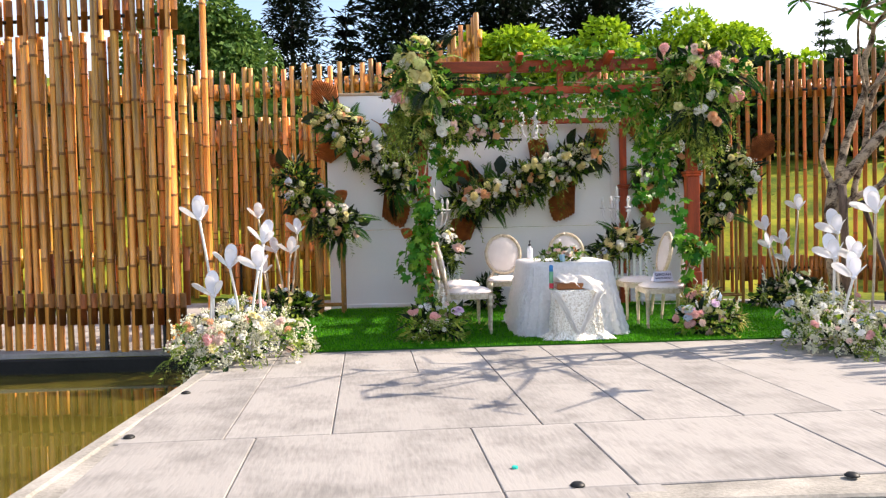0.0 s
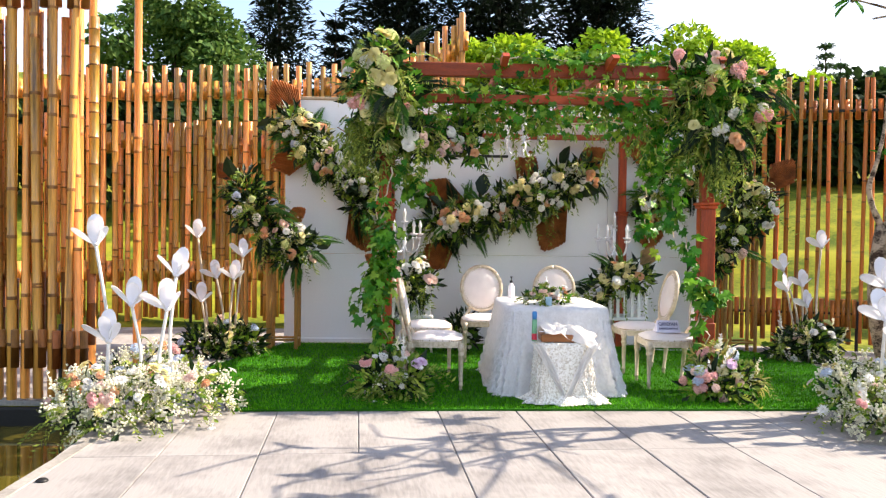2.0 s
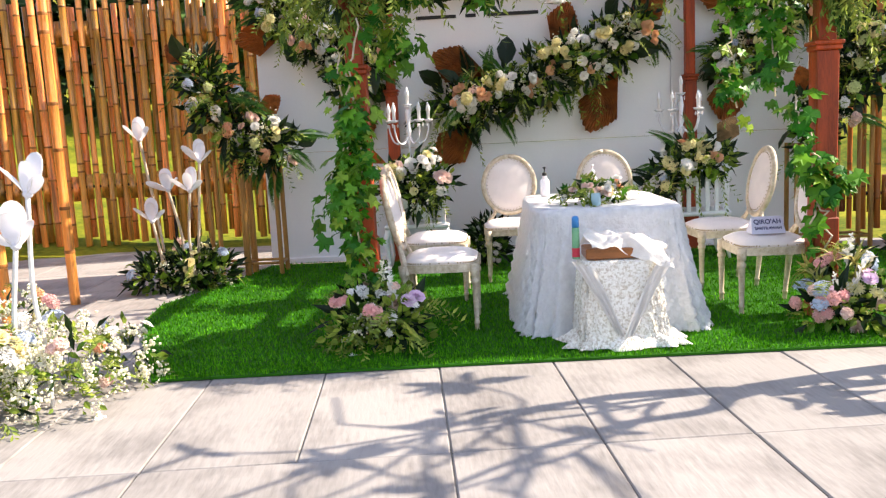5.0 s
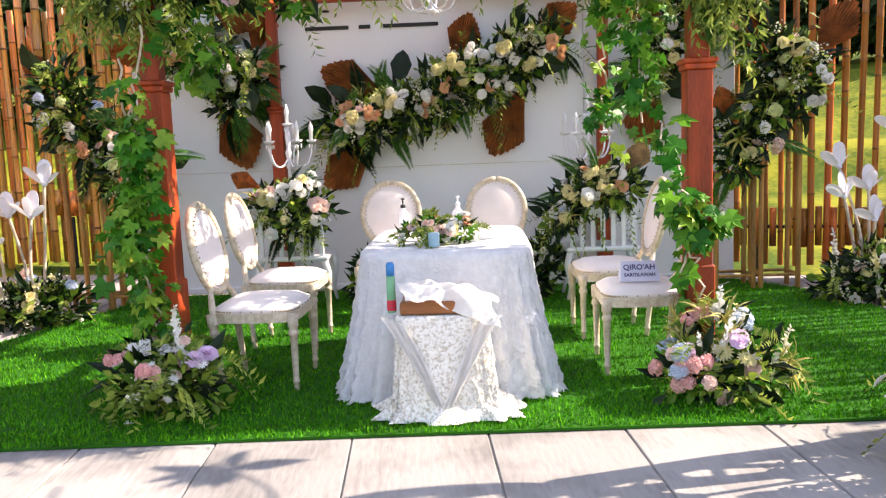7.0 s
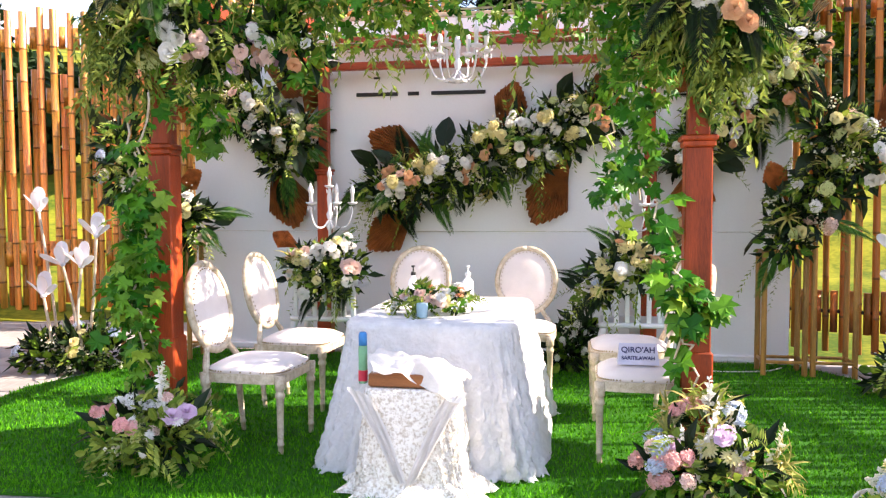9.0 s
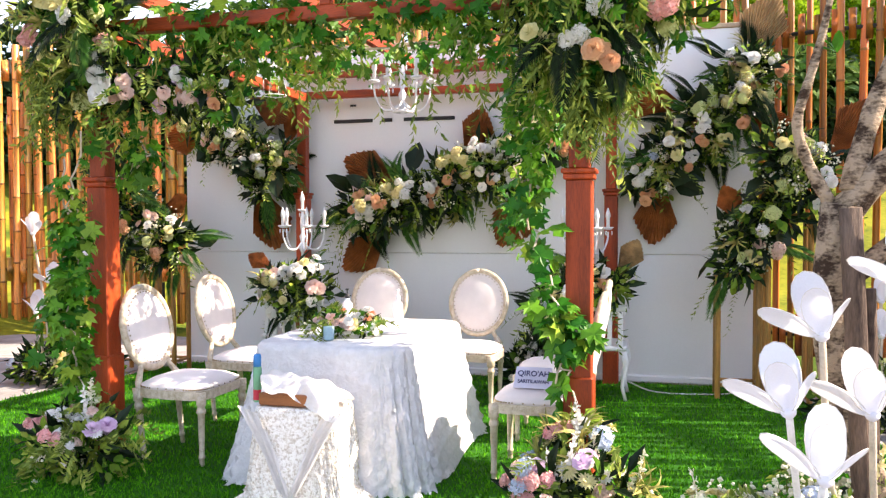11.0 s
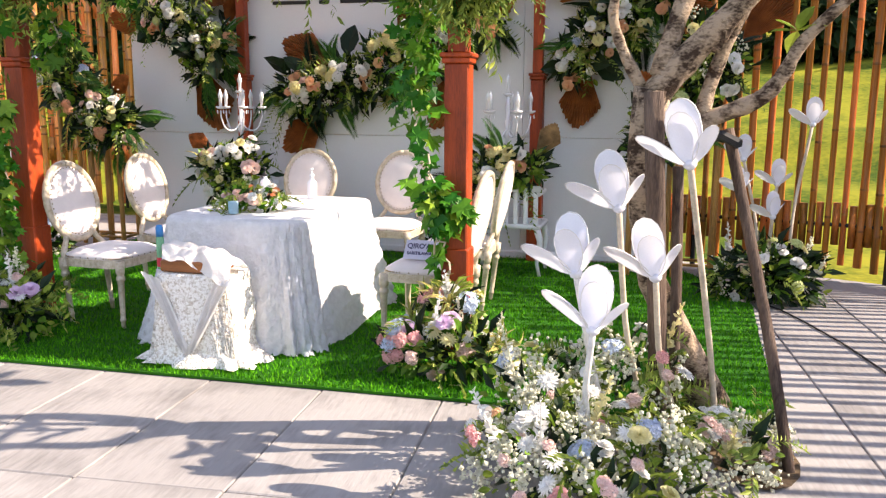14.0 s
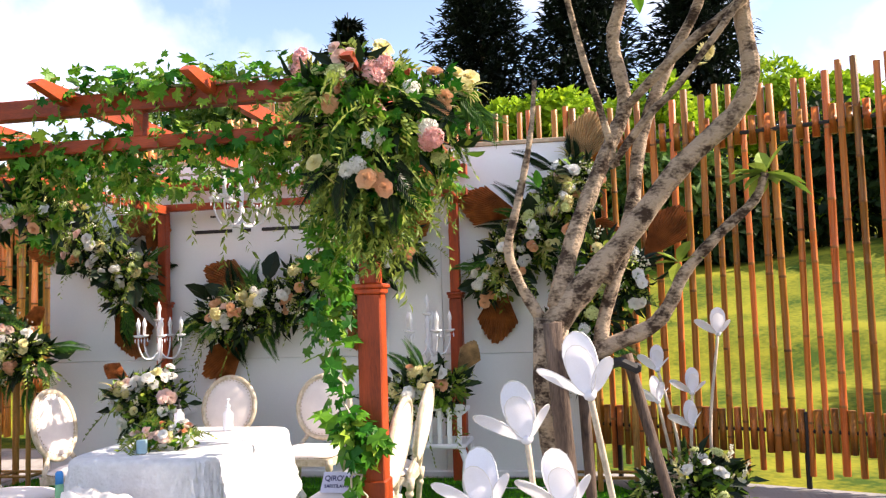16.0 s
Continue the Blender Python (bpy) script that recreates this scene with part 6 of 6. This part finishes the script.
bouquet("low table centrepiece of blush and cream flowers", (0.04, 0.16, 0.75),
        [(0.04, 0.17, 0.82, 0.08), (-0.1, 0.17, 0.785, 0.06), (0.18, 0.18, 0.79, 0.07), (0.03, 0.11, 0.78, 0.06)], (0, -0.4, 0.7), 45,
        [("rose", "blush", 9, 0.7), ("rose", "peach", 5, 0.66), ("rose", "white", 9, 0.66), ("mum", "white", 5, 0.5), ("carnation", "cream", 2, 0.45)], 55, reach=0.6, fern=260, lime=200, gyps=80, ivy=30, name="table_centrepiece")
jar = solid("glass_jar", Mesh().lathe([(0.75, 0.026), (0.755, 0.03), (0.82, 0.03), (0.825, 0.027)], 14, (0.03, 0.0, 0)), mat("pale_blue_glass", (0.42, 0.62, 0.72), 0.15, 0.05, 8, 60, 0.0, trans=0.3),
            "pale blue glass jar on the table", "jar", smooth=True, at=(0.03, 0.0, 0.75))
cd = thing("candle_lamp", "red plastic candle fixed on the post", "lamp", (1.42, -0.1, 1.99))
part("candle", Mesh().lathe([(1.99, 0.014), (2.08, 0.014), (2.1, 0.004)], 8, (1.42, -0.085, 0)), REDCANDLE, cd, smooth=True)
solid("power_cable", Mesh().tube([tuple(p) for p in curve_path([(3.15, 1.75, 0.006), (3.28, 1.61, 0.006), (3.5, 0.95, 0.006), (3.62, 0.42, 0.006), (3.72, -0.1, 0.006), (3.79, -0.6, 0.006), (3.9, -1.6, 0.006)], 5)], 0.006, 6), STRAP, "black power cable lying across the paving", "cable")
solid("power_cable", Mesh().tube([tuple(p) for p in curve_path([(1.5, 2.8, 0.06), (1.75, 2.6, 0.02), (2.2, 2.62, 0.02), (2.4, 2.8, 0.02)], 5)], 0.006, 6), WIRE, "white power cable lying on the turf", "cable")
solid("bottle_cap", Mesh().lathe([(0, 0.015), (0.01, 0.015), (0.012, 0.01)], 10, (-0.95, -4.62, 0)), mat("teal_plastic", (0.0, 0.5, 0.4), 0.4), "small teal plastic cap lying on the paving", "litter", at=(-0.95, -4.62, 0))

# ---- trees and shrubs beyond the fences ----
def crown_tree(name, label, x, y, z, h, blobs, material, n, leaf, seed, trunk_mat=None, shape=BROAD, group="trees beyond the fence"):
    t = thing(name, label, "tree", (x, y, z), group)
    q = random.Random(seed)
    gg = np.random.default_rng(seed)
    low = min(b[2] for b in blobs)
    part("trunk", Mesh().tube([(x, y, z - 0.3), (x + 0.1, y, z + (low - z) * 0.6), (x, y, low + 0.5)], [0.22, 0.16, 0.1], 8), trunk_mat or DARKBARK, t)
    for b in blobs[:5]:
        part("limb", Mesh().tube([(x, y, z + (low - z) * 0.7), tuple((Vector((x, y, low)) + Vector(b[:3])) / 2), b[:3]], [0.1, 0.07, 0.03], 6), trunk_mat or DARKBARK, t)
    bl = np.array(blobs)
    w = bl[:, 3] ** 2 / (bl[:, 3] ** 2).sum()
    i = gg.choice(len(bl), n, p=w)
    u = unit(gg, n)
    rad = gg.uniform(0.55, 1.12, n) ** 0.7
    at = bl[i, :3] + u * (bl[i, 3] * rad)[:, None] * np.array([1, 1, 0.8])
    m = Mesh()
    scatter(m, shape, at, u + unit(gg, n) * 0.8 + np.array([0, 0, -0.3]), u + unit(gg, n) * 0.6 + np.array([0, 0, 0.6]), leaf * gg.uniform(0.6, 1.3, n))
    part("crown", m, material, t, kind="stuff")
    return t


def conifer(label, x, y, z, top, r, material, n, seed, start=0.1, group="conifers beyond the fence"):
    t = thing("conifer", label, "tree", (x, y, z), group)
    h = top - z
    part("trunk", Mesh().tube([(x, y, z - 0.3), (x, y, top)], [0.035 * h * 0.5, 0.02], 8), DARKBARK, t)
    gg = np.random.default_rng(seed)
    m = Mesh()
    tiers = max(9, int(h * 1.5))
    for k in range(tiers):
        s = start + (1 - start) * k / tiers
        rr = r * (1 - s) ** 0.75 * gg.uniform(0.75, 1.15) + 0.12
        arms = 8
        for a in np.linspace(0, 6.28, arms, endpoint=False) + gg.uniform(0, 6):
            ln = rr * gg.uniform(0.7, 1.1)
            nn = max(3, int(n / tiers / arms))
            tt = gg.uniform(0.1, 1, nn)
            zz = z + h * s - 0.18 * ln * tt + 0.12 * ln * tt ** 2 + gg.normal(0, 0.05 * rr, nn)
            at = np.stack([x + np.cos(a) * ln * tt, y + np.sin(a) * ln * tt, zz], 1) + gg.normal(0, 0.09 * rr, (nn, 3))
            way = np.stack([np.full(nn, np.cos(a)), np.full(nn, np.sin(a)), np.full(nn, 0.15)], 1) + unit(gg, nn) * 0.7
            scatter(m, LANCE, at, way, np.array([[0, 0, 1.0]]) + unit(gg, nn) * 0.5, gg.uniform(0.26, 0.5, nn) * (0.5 + r * 0.17))
    part("crown", m, material, t, kind="stuff")
    return t


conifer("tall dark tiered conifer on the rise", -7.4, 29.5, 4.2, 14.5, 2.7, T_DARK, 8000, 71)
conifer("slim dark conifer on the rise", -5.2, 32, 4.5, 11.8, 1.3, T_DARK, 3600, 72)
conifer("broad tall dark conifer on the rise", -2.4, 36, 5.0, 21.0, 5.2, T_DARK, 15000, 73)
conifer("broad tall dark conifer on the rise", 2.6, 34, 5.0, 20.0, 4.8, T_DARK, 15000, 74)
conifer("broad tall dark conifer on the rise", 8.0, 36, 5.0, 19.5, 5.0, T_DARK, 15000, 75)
for i, (x, y, top, r) in enumerate(((17, 44, 12.2, 1.5), (19.5, 46, 13.4, 1.6), (22, 47, 12.6, 1.6), (24.5, 45, 14.2, 1.8), (27, 48, 13.6, 1.8), (30, 46, 15.2, 2.0), (14.5, 46, 12.4, 1.5), (33, 48, 15.5, 2.0))):
    conifer("slender green pine in a far row", x, y, 5.2, top, r, T_PINE, 2600, 80 + i)


def heap(cx, cy, cz, w, d, h, k, r, seed):
    q = random.Random(seed)
    return [(cx + q.uniform(-w, w), cy + q.uniform(-d, d), cz + q.uniform(0, h), r * q.uniform(0.75, 1.25)) for _ in range(k)]


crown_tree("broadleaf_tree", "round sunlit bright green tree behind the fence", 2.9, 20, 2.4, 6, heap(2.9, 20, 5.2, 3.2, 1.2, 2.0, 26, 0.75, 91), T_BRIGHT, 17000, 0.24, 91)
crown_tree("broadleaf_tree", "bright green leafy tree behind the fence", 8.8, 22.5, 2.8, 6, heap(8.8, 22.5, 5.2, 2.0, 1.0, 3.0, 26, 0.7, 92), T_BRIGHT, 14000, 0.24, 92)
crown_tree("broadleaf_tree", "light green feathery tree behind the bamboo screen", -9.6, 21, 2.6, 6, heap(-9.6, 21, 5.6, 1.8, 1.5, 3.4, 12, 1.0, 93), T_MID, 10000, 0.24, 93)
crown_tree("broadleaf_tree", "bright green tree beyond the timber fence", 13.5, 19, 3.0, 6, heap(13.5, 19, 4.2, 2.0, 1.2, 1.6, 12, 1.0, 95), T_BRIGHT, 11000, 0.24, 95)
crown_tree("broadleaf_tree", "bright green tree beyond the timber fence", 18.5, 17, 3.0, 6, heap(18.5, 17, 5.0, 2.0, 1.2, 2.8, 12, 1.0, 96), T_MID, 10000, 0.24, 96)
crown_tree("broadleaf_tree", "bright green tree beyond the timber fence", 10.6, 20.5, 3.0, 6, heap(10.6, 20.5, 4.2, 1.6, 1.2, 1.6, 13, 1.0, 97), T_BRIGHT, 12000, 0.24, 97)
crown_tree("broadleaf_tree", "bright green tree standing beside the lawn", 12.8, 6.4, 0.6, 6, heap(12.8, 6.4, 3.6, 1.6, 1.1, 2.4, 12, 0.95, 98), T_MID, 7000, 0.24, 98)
for i in range(16):
    x = -15 + 2.35 * i + rng.uniform(-0.4, 0.4)
    y = 17.5 - 0.05 * abs(x) + rng.uniform(-0.8, 0.8) - (4.5 if x < -2 else 0)
    z = lawn_height(x, y)
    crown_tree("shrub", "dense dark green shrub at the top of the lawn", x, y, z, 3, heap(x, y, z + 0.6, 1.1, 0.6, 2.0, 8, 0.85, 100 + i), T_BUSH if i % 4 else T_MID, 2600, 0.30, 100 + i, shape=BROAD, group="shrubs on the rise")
